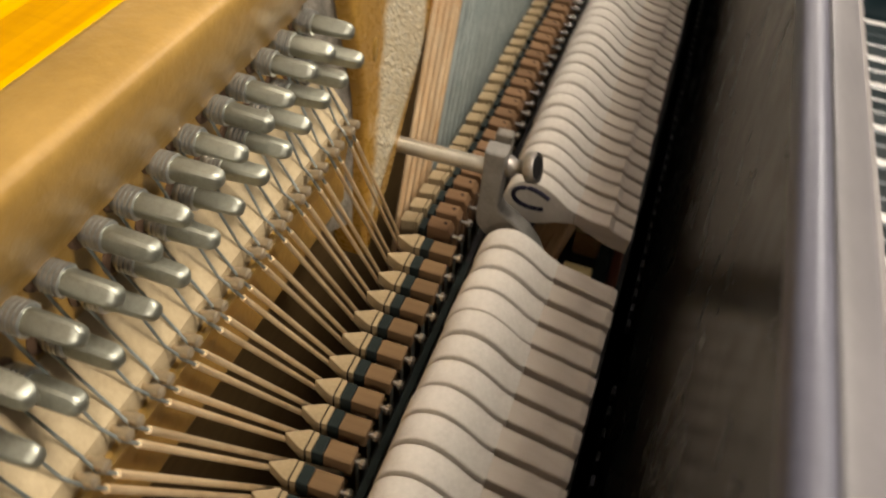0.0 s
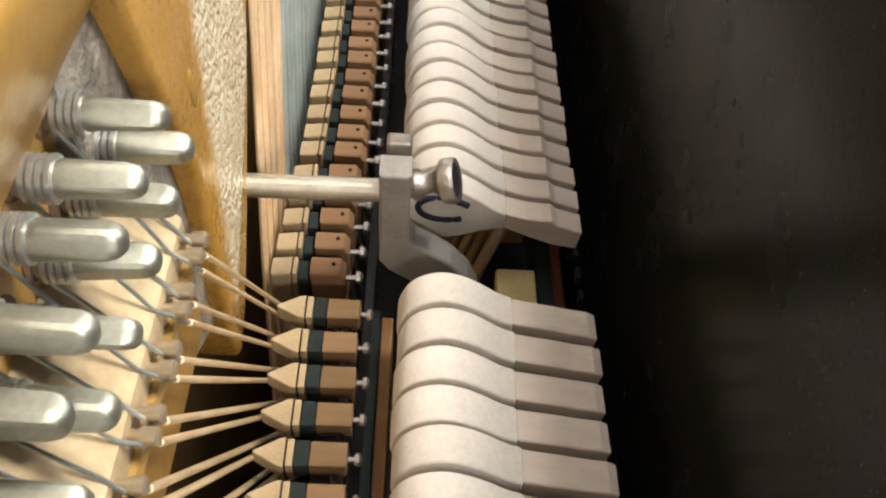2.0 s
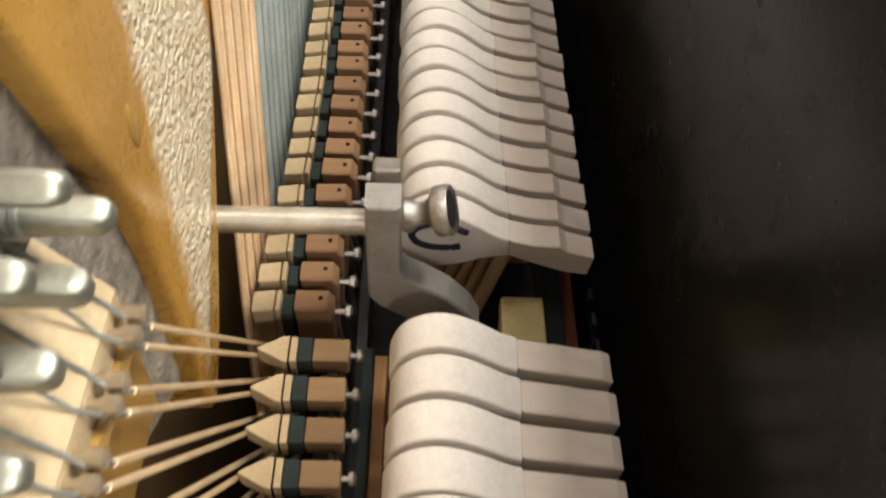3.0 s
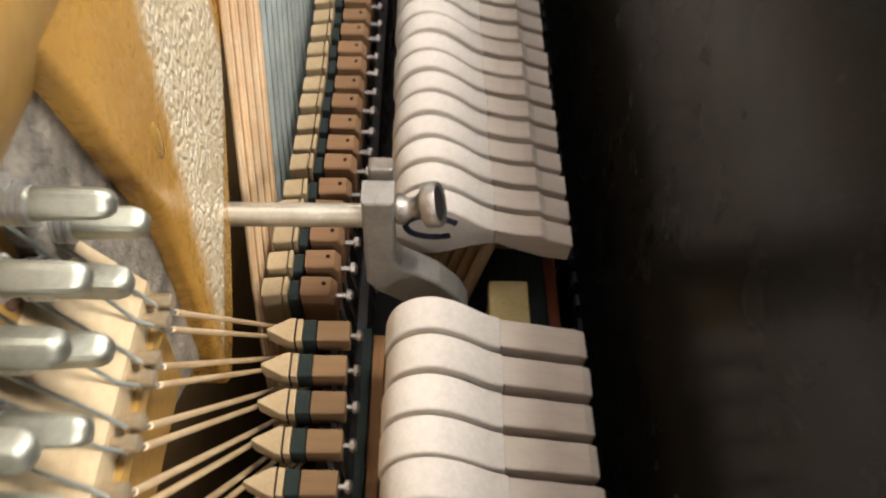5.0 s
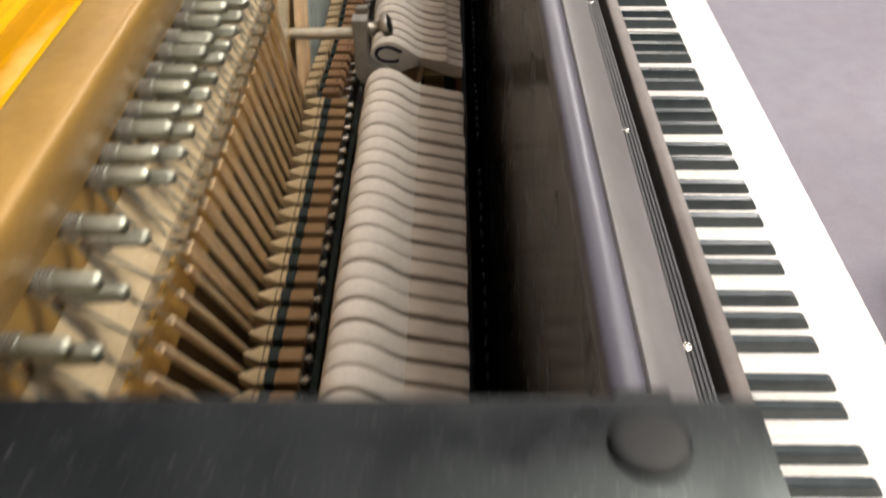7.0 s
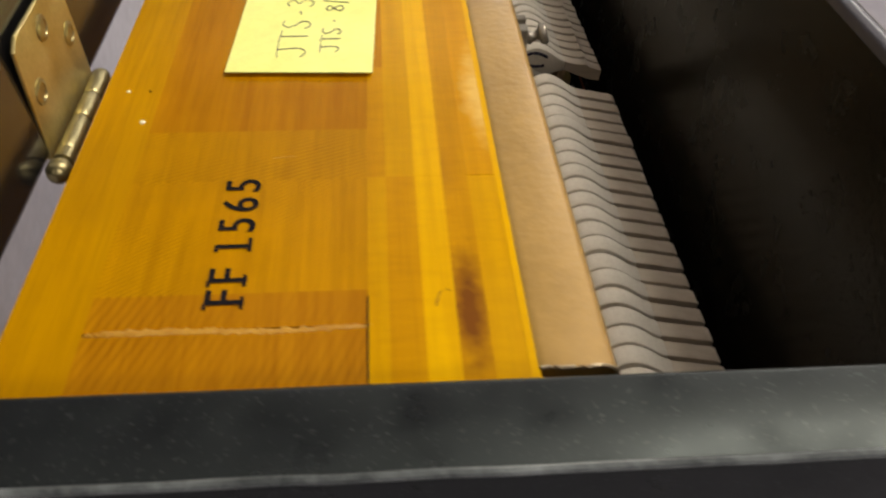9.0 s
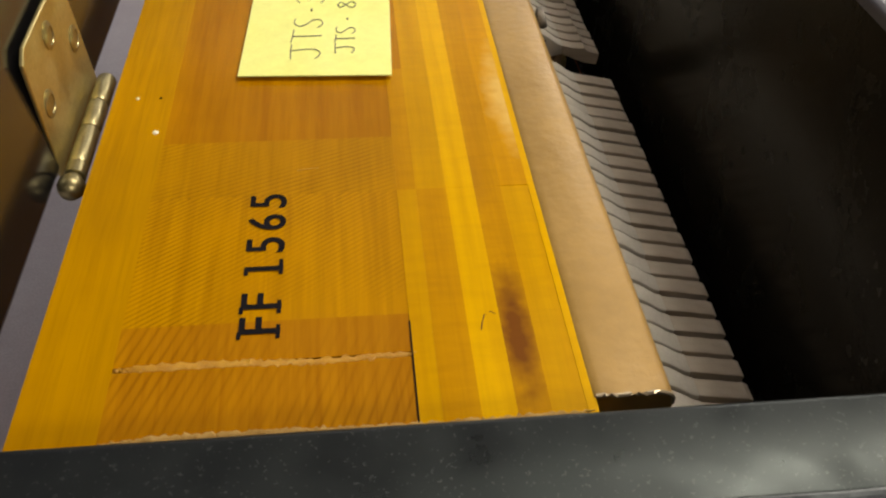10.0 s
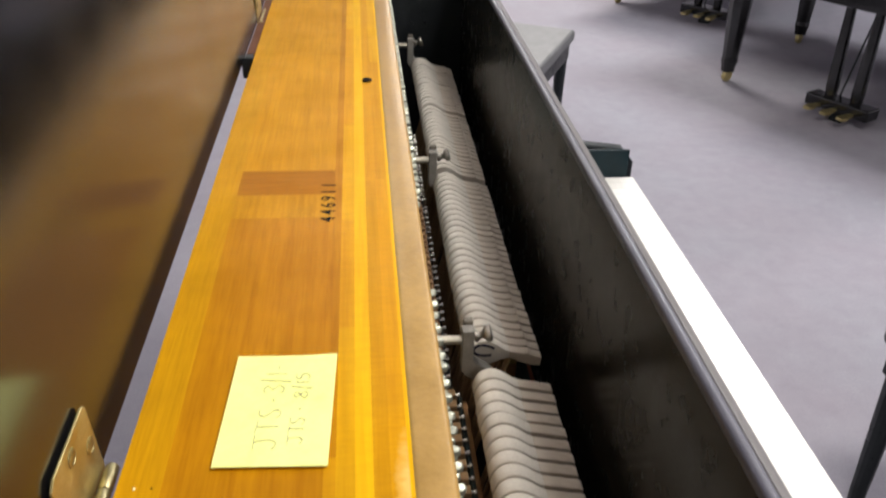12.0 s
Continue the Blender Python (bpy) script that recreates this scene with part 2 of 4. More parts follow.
def strut_paint():
    """Bronze paint over a casting that is rough and worn pale along its middle, smooth towards its edges."""
    mat, nt, bsdf = material("pebbled_bronze_casting", (0.4, 0.25, 0.08), 0.3, 0.15)
    v = coords(nt)
    xyz = nt.nodes.new("ShaderNodeSeparateXYZ")
    nt.links.new(v, xyz.inputs["Vector"])

    def calc(kind, a, b):
        n = nt.nodes.new("ShaderNodeMath")
        n.operation = kind
        for k, src in enumerate((a, b)):
            if isinstance(src, float):
                n.inputs[k].default_value = src
            else:
                nt.links.new(src, n.inputs[k])
        return n.outputs["Value"]

    def soft(value, width):
        m = nt.nodes.new("ShaderNodeMapRange")
        m.interpolation_type = "SMOOTHSTEP"
        m.inputs["From Max"].default_value = width
        nt.links.new(value, m.inputs["Value"])
        return m.outputs["Result"]

    y, z = xyz.outputs["Y"], xyz.outputs["Z"]
    ragged = calc("MULTIPLY", calc("SUBTRACT", noise_tex(nt, v, 90, 4), 0.5), 0.012)
    low = calc("ADD", calc("MULTIPLY", z, 0.10), 0.2385)
    high = calc("MINIMUM", calc("ADD", calc("MULTIPLY", z, 1.05), -0.6730), 0.4105)
    face = calc("MULTIPLY", soft(calc("ADD", calc("SUBTRACT", y, low), ragged), 0.010), soft(calc("SUBTRACT", high, y), 0.006))
    big = noise_tex(nt, v, 20, 3)
    plain = ramp(nt, big, [(0.3, (0.32, 0.170, 0.030)), (0.7, (0.42, 0.235, 0.046))])
    cells = nt.nodes.new("ShaderNodeTexVoronoi")
    cells.feature = "SMOOTH_F1"
    cells.inputs["Scale"].default_value = 480
    cells.inputs["Smoothness"].default_value = 0.6
    warp = nt.nodes.new("ShaderNodeTexNoise")
    warp.inputs["Scale"].default_value = 240
    nt.links.new(v, warp.inputs["Vector"])
    push = nt.nodes.new("ShaderNodeVectorMath")
    push.operation = "MULTIPLY_ADD"
    push.inputs[1].default_value = (0.004, 0.004, 0.004)
    nt.links.new(warp.outputs["Color"], push.inputs[0])
    nt.links.new(v, push.inputs[2])
    nt.links.new(push.outputs["Vector"], cells.inputs["Vector"])
    pebble = calc("SUBTRACT", 1.0, cells.outputs["Distance"])
    fine = noise_tex(nt, v, 300, 4, 0.6)
    worn = ramp(nt, fine, [(0.34, (0.47, 0.38, 0.23)), (0.50, (0.59, 0.51, 0.35)), (0.66, (0.72, 0.65, 0.50))])
    nt.links.new(mix(nt, face, plain, worn), bsdf.inputs["Base Color"])
    relief = calc("MULTIPLY", pebble, calc("ADD", calc("MULTIPLY", face, 0.94), 0.06))
    bump(nt, bsdf, relief, 1.0, 0.0011)
    nt.links.new(value_ramp(nt, fine, 0.36, 0.22), bsdf.inputs["Roughness"])
    return mat


M_STRUT = strut_paint()
M_BOSS = speckled("glossy_bronze_paint", (0.30, 0.175, 0.042), (0.40, 0.24, 0.062), 60, 0.12, 0.3)
M_BLOCK_GREY = speckled("grey_cast_recess", (0.060, 0.055, 0.048), (0.30, 0.27, 0.22), 130, 0.55, relief=0.0012, relief_scale=500, relief_strength=1.0)
M_CREAM = speckled("cream_bearing_cloth", (0.34, 0.26, 0.15), (0.48, 0.385, 0.24), 55, 0.4, relief=0.00015, relief_scale=700)
M_PIN = speckled("nickel_tuning_pin", (0.28, 0.29, 0.235), (0.43, 0.44, 0.37), 90, 0.42, 0.9, relief=0.00002, pieces=(0.88, 1.1), rough_range=(0.36, 0.48))
M_COIL = speckled("bright_steel_coil", (0.42, 0.43, 0.41), (0.62, 0.63, 0.61), 90, 0.34, 0.9)
M_HOLE = speckled("dark_bushing_wood", (0.05, 0.025, 0.012), (0.11, 0.06, 0.03), 90, 0.8)
M_STEEL = speckled("dull_steel_wire", (0.19, 0.22, 0.215), (0.35, 0.39, 0.38), 70, 0.38, 0.55, pieces=(0.8, 1.15))
M_TENOR = speckled("pale_grey_green_steel_wire", (0.30, 0.36, 0.345), (0.46, 0.525, 0.50), 70, 0.4, 0.35, pieces=(0.85, 1.1))
M_BAR = speckled("grey_green_steel_bar", (0.22, 0.27, 0.26), (0.40, 0.46, 0.44), 60, 0.32, 0.6, rough_range=(0.24, 0.42))
M_BRASS = speckled("worn_brass", (0.44, 0.36, 0.15), (0.60, 0.51, 0.25), 60, 0.38, 0.92, relief=0.00002, rough_range=(0.34, 0.5))
M_SCREW = speckled("dull_brass_screw", (0.24, 0.20, 0.10), (0.40, 0.35, 0.19), 90, 0.35, 0.9)
M_STUD = speckled("pale_bronze_stud", (0.45, 0.36, 0.24), (0.62, 0.52, 0.38), 90, 0.32, 0.8)


def copper_wire():
    mat, nt, bsdf = material("copper_wound_wire", (0.6, 0.34, 0.2), 0.3, 0.55)
    v = coords(nt)
    col = ramp(nt, noise_tex(nt, v, 70, 3), [(0.3, (0.74, 0.53, 0.30)), (0.7, (0.92, 0.73, 0.47))])
    nt.links.new(tone(nt, col, 0.85, 1.1), bsdf.inputs["Base Color"])
    w = nt.nodes.new("ShaderNodeTexWave")
    w.bands_direction = "Z"
    w.inputs["Scale"].default_value = 500
    nt.links.new(v, w.inputs["Vector"])
    bump(nt, bsdf, w.outputs["Fac"], 0.5, 0.0003)
    return mat


M_COPPER = copper_wire()
M_COPPER_BRIGHT = speckled("bright_copper_winding", (0.86, 0.56, 0.30), (0.97, 0.74, 0.48), 70, 0.24, 0.4, pieces=(0.85, 1.1))
M_FELT = speckled("ivory_hammer_felt", (0.64, 0.59, 0.52), (0.73, 0.685, 0.615), 60, 0.95, relief=0.00012, relief_scale=1200, pieces=(0.95, 1.04))
M_TAIL = wood("pale_maple_moulding", (0.61, 0.52, 0.42), (0.74, 0.67, 0.575), "x", 420, 0.65, 0, (0.95, 1.04), 0.04, 0.0, None, 0.15)
M_SHANK = wood("birch_shank", (0.40, 0.27, 0.15), (0.58, 0.43, 0.27), "z", 500, 0.55)
M_WEDGE = speckled("cream_damper_felt", (0.29, 0.215, 0.115), (0.40, 0.305, 0.18), 80, 0.95, relief=0.0001, relief_scale=1200, pieces=(0.9, 1.06))
M_GREEN = speckled("dark_green_felt", (0.004, 0.009, 0.008), (0.011, 0.020, 0.018), 120, 0.95, relief=0.0002, relief_scale=1000)
M_HEAD = wood("brown_damper_block", (0.175, 0.100, 0.050), (0.285, 0.172, 0.094), "x", 380, 0.5, 0, (0.8, 1.12), 0.2)
M_HEAD_BASS = wood("tan_damper_block", (0.13, 0.08, 0.038), (0.235, 0.15, 0.078), "x", 380, 0.5, 0, (0.85, 1.1), 0.2)
M_RAIL_WOOD = wood("orange_rail_wood", (0.40, 0.23, 0.10), (0.58, 0.38, 0.19), "y", 320, 0.5)
M_RAIL_BROWN = wood("brown_rail_wood", (0.17, 0.085, 0.035), (0.30, 0.165, 0.075), "y", 320, 0.55)
M_RAIL_RED = wood("dark_red_rail_wood", (0.13, 0.036, 0.018), (0.27, 0.090, 0.045), "y", 320, 0.45)
M_BLACK_RAIL = speckled("black_action_rail", (0.004, 0.004, 0.005), (0.010, 0.010, 0.012), 60, 0.6)
M_GREY_CAST = speckled("grey_cast_bracket", (0.20, 0.19, 0.172), (0.30, 0.285, 0.26), 70, 0.58, 0.25, relief=0.0002, relief_scale=600)
M_STEEL_BAR = speckled("worn_brown_steel", (0.11, 0.10, 0.085), (0.24, 0.215, 0.18), 160, 0.45, 0.6, relief=0.0002, relief_scale=500)
M_ROD = speckled("brassy_steel_rod", (0.40, 0.37, 0.30), (0.56, 0.53, 0.45), 60, 0.42, 0.8, rough_range=(0.36, 0.5))
M_CHROME = speckled("worn_nickel_knob", (0.45, 0.43, 0.40), (0.66, 0.63, 0.58), 90, 0.2, 0.95, rough_range=(0.14, 0.3))
M_KNURL = speckled("knurled_dark_nickel", (0.28, 0.26, 0.23), (0.46, 0.43, 0.39), 200, 0.3, 0.9, relief=0.0006, relief_scale=1100)
M_INK = speckled("black_ink", (0.004, 0.0035, 0.006), (0.012, 0.010, 0.012), 200, 0.9)
M_INK.node_tree.nodes["Principled BSDF"].inputs["Specular IOR Level"].default_value = 0.1
M_INK_BLUE = speckled("blue_black_ink", (0.004, 0.003, 0.012), (0.012, 0.009, 0.032), 200, 0.8)


def case_black(name, rough, relief=0.0002, base=0.006, smears=0.0, tint=(1, 1, 1.1), specks=0.0):
    plain = tuple(base * c for c in tint)
    mat, nt, bsdf = material(name, plain, rough)
    v = coords(nt)
    dust = noise_tex(nt, v, 900, 3, 0.8)
    spots = noise_tex(nt, v, 45, 5, 0.6)
    col = ramp(nt, dust, [(0.64, plain), (0.78, (0.08, 0.08, 0.085))])
    if specks:
        lint = noise_tex(nt, v, 900, 2, 0.4)
        col = mix(nt, value_ramp(nt, lint, -specks * 9.0, specks * 1.3), col, (0.12, 0.135, 0.135))
    smear = noise_tex(nt, v, 16, 6, 0.65, 0.8)
    col = mix(nt, value_ramp(nt, smear, 0.0, smears), col, tuple(c * 2.2 for c in plain))
    nt.links.new(col, bsdf.inputs["Base Color"])
    nt.links.new(value_ramp(nt, spots, rough - 0.04 - 0.04 * smears, rough + 0.05 + 0.16 * smears), bsdf.inputs["Roughness"])
    bump(nt, bsdf, noise_tex(nt, v, 260, 4), 0.25, relief)
    return mat


M_CASE = case_black("black_satin_case", 0.31, base=0.0045, smears=0.8, tint=(0.90, 1.0, 1.25), specks=0.22)
M_CASE.node_tree.nodes["Principled BSDF"].inputs["Specular IOR Level"].default_value = 0.33
M_CASE.node_tree.nodes["Principled BSDF"].inputs["Specular Tint"].default_value = (0.86, 1.0, 1.0, 1)
M_GLOSS = case_black("black_polished_panel", 0.16)
# Black lacquer's lavender reflection is put into the base colour of the rail.
M_TOPRAIL = speckled("lavender_sheen_satin", (0.064, 0.064, 0.084), (0.088, 0.087, 0.112), 25, 0.36, relief=0.00005)
M_TOPRAIL.node_tree.nodes["Principled BSDF"].inputs["Specular IOR Level"].default_value = 0.65
# Pale grey of the crest stands in for the same glancing sheen.
M_DESK = speckled("grey_sheen_satin", (0.125, 0.118, 0.118), (0.165, 0.156, 0.154), 25, 0.4, relief=0.00005)
M_FALL = speckled("grey_brown_satin", (0.105, 0.088, 0.080), (0.145, 0.124, 0.112), 25, 0.42, relief=0.00005)
M_LEDGE = speckled("dark_ribbed_rubber", (0.030, 0.032, 0.036), (0.050, 0.052, 0.058), 60, 0.42)
M_INNER = case_black("black_inner_panel", 0.23, 0.0003, base=0.0115, smears=0.15, tint=(1.04, 1.0, 0.80), specks=0.12)
M_INNER.node_tree.nodes["Principled BSDF"].inputs["Specular IOR Level"].default_value = 0.11
# The black key block's teal reflection is mixed into its base colour.
M_TEAL = speckled("teal_sheen_black_lacquer", (0.004, 0.013, 0.017), (0.008, 0.022, 0.028), 40, 0.35)
M_TEAL.node_tree.nodes["Principled BSDF"].inputs["Specular IOR Level"].default_value = 0.2
M_LID = speckled("black_lid_lacquer", (0.004, 0.004, 0.005), (0.007, 0.007, 0.008), 12, 0.17, rough_range=(0.15, 0.21))
M_LID.node_tree.nodes["Principled BSDF"].inputs["Specular IOR Level"].default_value = 0.75
M_RUBBER = speckled("black_ribbed_rubber", (0.005, 0.006, 0.007), (0.010, 0.012, 0.013), 80, 0.5)
M_RUBBER.node_tree.nodes["Principled BSDF"].inputs["Specular IOR Level"].default_value = 0.25
M_WORN_GLINT = speckled("worn_glint_lacquer", (0.020, 0.025, 0.028), (0.20, 0.225, 0.235), 55, 0.3, relief=0.00005, spread=(0.4, 0.75))
M_DARKBROWN = wood("reddish_brown_edge", (0.07, 0.025, 0.012), (0.15, 0.06, 0.03), "y", 200, 0.5)
M_KEY_W = speckled("white_key_top", (0.70, 0.69, 0.66), (0.80, 0.79, 0.77), 20, 0.25)
M_KEY_B = speckled("black_key_top", (0.024, 0.034, 0.038), (0.036, 0.050, 0.055), 40, 0.26)
M_PAPER = speckled("yellow_sticky_paper", (0.91, 0.93, 0.27), (0.94, 0.95, 0.33), 25, 0.45)
M_PEN = speckled("pencil_grey", (0.10, 0.10, 0.08), (0.20, 0.20, 0.15), 200, 0.6)
M_BOARD = wood("spruce_soundboard", (0.10, 0.062, 0.026), (0.18, 0.115, 0.052), "y", 200, 0.5)
M_REST = speckled("pale_yellow_rest_felt", (0.60, 0.47, 0.20), (0.70, 0.57, 0.28), 60, 0.9, relief=0.0008, relief_scale=700)
M_TIP = speckled("grey_strap_leather", (0.016, 0.016, 0.020), (0.040, 0.040, 0.048), 90, 0.8, pieces=(0.0, 1.3))
M_RED = speckled("red_felt", (0.25, 0.012, 0.008), (0.4, 0.03, 0.02), 100, 0.95)


def carpet():
    mat, nt, bsdf = material("lavender_grey_carpet", (0.3, 0.28, 0.33), 0.95)
    v = coords(nt)
    loops = noise_tex(nt, v, 260, 4, 0.7)
    wear = noise_tex(nt, v, 2.2, 4)
    col = ramp(nt, loops, [(0.3, (0.235, 0.23, 0.265)), (0.7, (0.41, 0.405, 0.455))])
    col = mix(nt, value_ramp(nt, wear, 0.0, 0.45), col, (0.30, 0.25, 0.29))
    col = mix(nt, value_ramp(nt, noise_tex(nt, v, 14, 5, 0.7), 0.0, 0.4), col, (0.22, 0.20, 0.24))
    nt.links.new(col, bsdf.inputs["Base Color"])
    bump(nt, bsdf, loops, 0.8, 0.004)
    return mat


M_CARPET = carpet()
M_WALL = speckled("lavender_white_wall_paint", (0.56, 0.54, 0.60), (0.62, 0.60, 0.66), 3, 0.8, relief=0.001, relief_scale=60)
M_CEILING = speckled("white_ceiling_tile", (0.68, 0.68, 0.67), (0.76, 0.76, 0.75), 8, 0.9, relief=0.002, relief_scale=80)
# Seat colour is lifted to grey to carry the reflection on its top.
M_CUSHION = speckled("grey_sheen_leather", (0.10, 0.10, 0.105), (0.15, 0.15, 0.155), 30, 0.45, relief=0.001, relief_scale=300)


# ---- mesh helpers ----
def finish(name, bm, smooth=False):
    bmesh.ops.recalc_face_normals(bm, faces=bm.faces)
    me = bpy.data.meshes.new(name)
    bm.to_mesh(me)
    bm.free()
    if smooth:
        for p in me.polygons:
            p.use_smooth = True
        me.set_sharp_from_angle(angle=radians(38))
    return me


def as_mesh(name, shape, smooth=False):
    return finish(name, shape, smooth) if isinstance(shape, bmesh.types.BMesh) else shape


def part(name, shape, mat, parent, label="", m=None, smooth=False):
    """One mesh object under a thing, or under a part of it."""
    me = as_mesh(name, shape, smooth)
    if not me.materials:
        me.materials.append(mat)
    ob = new(name, me)
    ob.parent = parent
    if parent.type == "EMPTY":
        ob.matrix_parent_inverse = parent.matrix_basis.inverted()
    if m is not None:
        ob.matrix_basis = m
    if label:
        tagged(ob, label)
    return ob


def thing(name, place, label, category, group=""):
    ob = new(name)
    ob.empty_display_size = 0.05
    ob.matrix_basis = Matrix.Translation(place)
    return tagged(ob, label, category, group)


def structure(name, shape, mat, label="", category=""):
    me = as_mesh(name, shape)
    me.materials.append(mat)
    return tagged(new(name, me), label, category, "", "structure")


def box(x0, x1, y0, y1, z0, z1, bevel=0.0, segments=2, bm=None):
    one = bmesh.new()
    vs = [one.verts.new((x, y, z)) for x in (x0, x1) for y in (y0, y1) for z in (z0, z1)]
    for f in ((0, 1, 3, 2), (4, 6, 7, 5), (0, 4, 5, 1), (2, 3, 7, 6), (0, 2, 6, 4), (1, 5, 7, 3)):
        one.faces.new([vs[i] for i in f])
    if bevel:
        bmesh.ops.recalc_face_normals(one, faces=one.faces)
        bmesh.ops.bevel(one, geom=list(one.edges), offset=bevel, segments=segments, affect="EDGES", profile=0.5)
    return join(bm, one)


def join(bm, one):
    if bm is None:
        return one
    me = bpy.data.meshes.new("tmp")
    one.to_mesh(me)
    one.free()
    bm.from_mesh(me)
    bpy.data.meshes.remove(me)
    return bm


def prism(outline, y0, y1, bevel=0.0, axis="y", bm=None, segments=2):
    """An outline in the plane across the axis, drawn out along it: (x, z) for 'y', (y, z) for 'x', (x, y) for 'z'."""
    one = bmesh.new()
    at = {"y": lambda a, b, h: (a, h, b), "x": lambda a, b, h: (h, a, b), "z": lambda a, b, h: (a, b, h)}[axis]
    lo = [one.verts.new(at(a, b, y0)) for a, b in outline]
    hi = [one.verts.new(at(a, b, y1)) for a, b in outline]
    n = len(outline)
    one.faces.new(lo)
    one.faces.new(hi[::-1])
    for i in range(n):
        one.faces.new((lo[i], lo[(i + 1) % n], hi[(i + 1) % n], hi[i]))
    if bevel:
        bmesh.ops.recalc_face_normals(one, faces=one.faces)
        edges = [e for e in one.edges if abs({"y": e.verts[0].co.y - e.verts[1].co.y, "x": e.verts[0].co.x - e.verts[1].co.x, "z": e.verts[0].co.z - e.verts[1].co.z}[axis]) < 1e-6]
        bmesh.ops.bevel(one, geom=edges, offset=bevel, segments=segments, affect="EDGES", profile=0.5)
    return join(bm, one)


def rounded(outline, steps=4):
    """The outline with its inner points joined by a smooth curve."""
    pts = [Vector(p) for p in outline]
    out = [tuple(pts[0])]
    for i in range(len(pts) - 1):
        a, b, c, d = pts[max(i - 1, 0)], pts[i], pts[i + 1], pts[min(i + 2, len(pts) - 1)]
        for k in range(1, steps + 1):
            t = k / steps
            out.append(tuple(0.5 * (2 * b + (c - a) * t + (2 * a - 5 * b + 4 * c - d) * t * t + (3 * b - a - 3 * c + d) * t ** 3)))
    return out


def lathe(profile, start, end, sides=16, bm=None):
    """Rings of (way along 0..1, radius) on the line from start to end."""
    one = bmesh.new()
    a, b = Vector(start), Vector(end)
    way = (b - a).normalized()
    u = way.orthogonal().normalized()
    w = way.cross(u)
    rings = []
    for s, r in profile:
        c = a.lerp(b, s)
        rings.append([one.verts.new(c + r * (math.cos(k * math.tau / sides) * u + math.sin(k * math.tau / sides) * w)) for k in range(sides)])
    for p, q in zip(rings, rings[1:]):
        for k in range(sides):
            one.faces.new((p[k], p[(k + 1) % sides], q[(k + 1) % sides], q[k]))
    one.faces.new(rings[0][::-1])
    one.faces.new(rings[-1])
    return join(bm, one)


def tube(points, radius, sides=8, bm=None):
    """A round wire through the points."""
    one = bmesh.new()
    pts = [Vector(p) for p in points]
    rings = []
    for i, p in enumerate(pts):
        way = ((pts[min(i + 1, len(pts) - 1)] - p).normalized() + (p - pts[max(i - 1, 0)]).normalized()).normalized()
        u = Vector((1, 0, 0)).cross(way)
        u = u.normalized() if u.length > 0.1 else way.orthogonal().normalized()
        w = way.cross(u)
        rings.append([one.verts.new(p + radius * (math.cos(k * math.tau / sides) * u + math.sin(k * math.tau / sides) * w)) for k in range(sides)])
    for p, q in zip(rings, rings[1:]):
        for k in range(sides):
            one.faces.new((p[k], p[(k + 1) % sides], q[(k + 1) % sides], q[k]))
    one.faces.new(rings[0][::-1])
    one.faces.new(rings[-1])
    return join(bm, one)


def lettering(name, words, size, m, mat, parent, label, bold=0.0003, align="LEFT", spacing=1.0):
    """Words in the built-in font, a hair thick, as one mesh."""
    curve = bpy.data.curves.new(name, "FONT")
    curve.body, curve.size, curve.extrude, curve.offset = words, size, 0.00008, bold
    curve.align_x, curve.space_character = align, spacing
    tmp = new(name, curve)
    me = bpy.data.meshes.new_from_object(tmp.evaluated_get(bpy.context.evaluated_depsgraph_get()))
    bpy.data.objects.remove(tmp)
    me.materials.clear()
    return part(name, me, mat, parent, label, m)


# ---- the room ----
X0, X1, Y0, Y1 = -1.25, 6.5, -3.2, 9.0
structure("floor", box(X0, X1, Y0, Y1, -0.06, 0.0), M_CARPET, "lavender-grey loop-pile carpet over the whole room", "carpet")
structure("ceiling", box(X0, X1, Y0, Y1, CEILING, CEILING + 0.06), M_CEILING, "white ceiling with added flat light panels", "ceiling")
structure("wall_west", box(X0 - 0.12, X0, Y0, Y1, -0.06, CEILING + 0.06), M_WALL, "pale lavender painted wall behind the piano", "wall")
structure("wall_east", box(X1, X1 + 0.12, Y0, Y1, -0.06, CEILING + 0.06), M_WALL, "pale lavender painted wall", "wall")
structure("wall_south", box(X0 - 0.12, X1 + 0.12, Y0 - 0.12, Y0, -0.06, CEILING + 0.06), M_WALL, "pale lavender painted wall", "wall")
structure("wall_north", box(X0 - 0.12, X1 + 0.12, Y1, Y1 + 0.12, -0.06, CEILING + 0.06), M_WALL, "pale lavender painted wall", "wall")

# ---- the upright piano ----
RIM = 1.154
YB0, YB1, YT0, YT1 = -0.119, -0.092, 1.317, 1.343
piano = thing("upright_piano", (-0.3, 0.61, 0), "black upright piano with its lid open and its action bare", "piano")


def cheek(name, y0, y1):
    """A side of the case: a board from the floor to the rim, deeper below where it carries the keyboard."""
    outline = [(-0.612, 0.0), (-0.253, 0.0), (-0.253, RIM), (-0.612, RIM)]
    return part(name, prism(outline, y0, y1, 0.0024, segments=4), M_CASE, piano, "black satin side board with scuffed top edge", smooth=True)


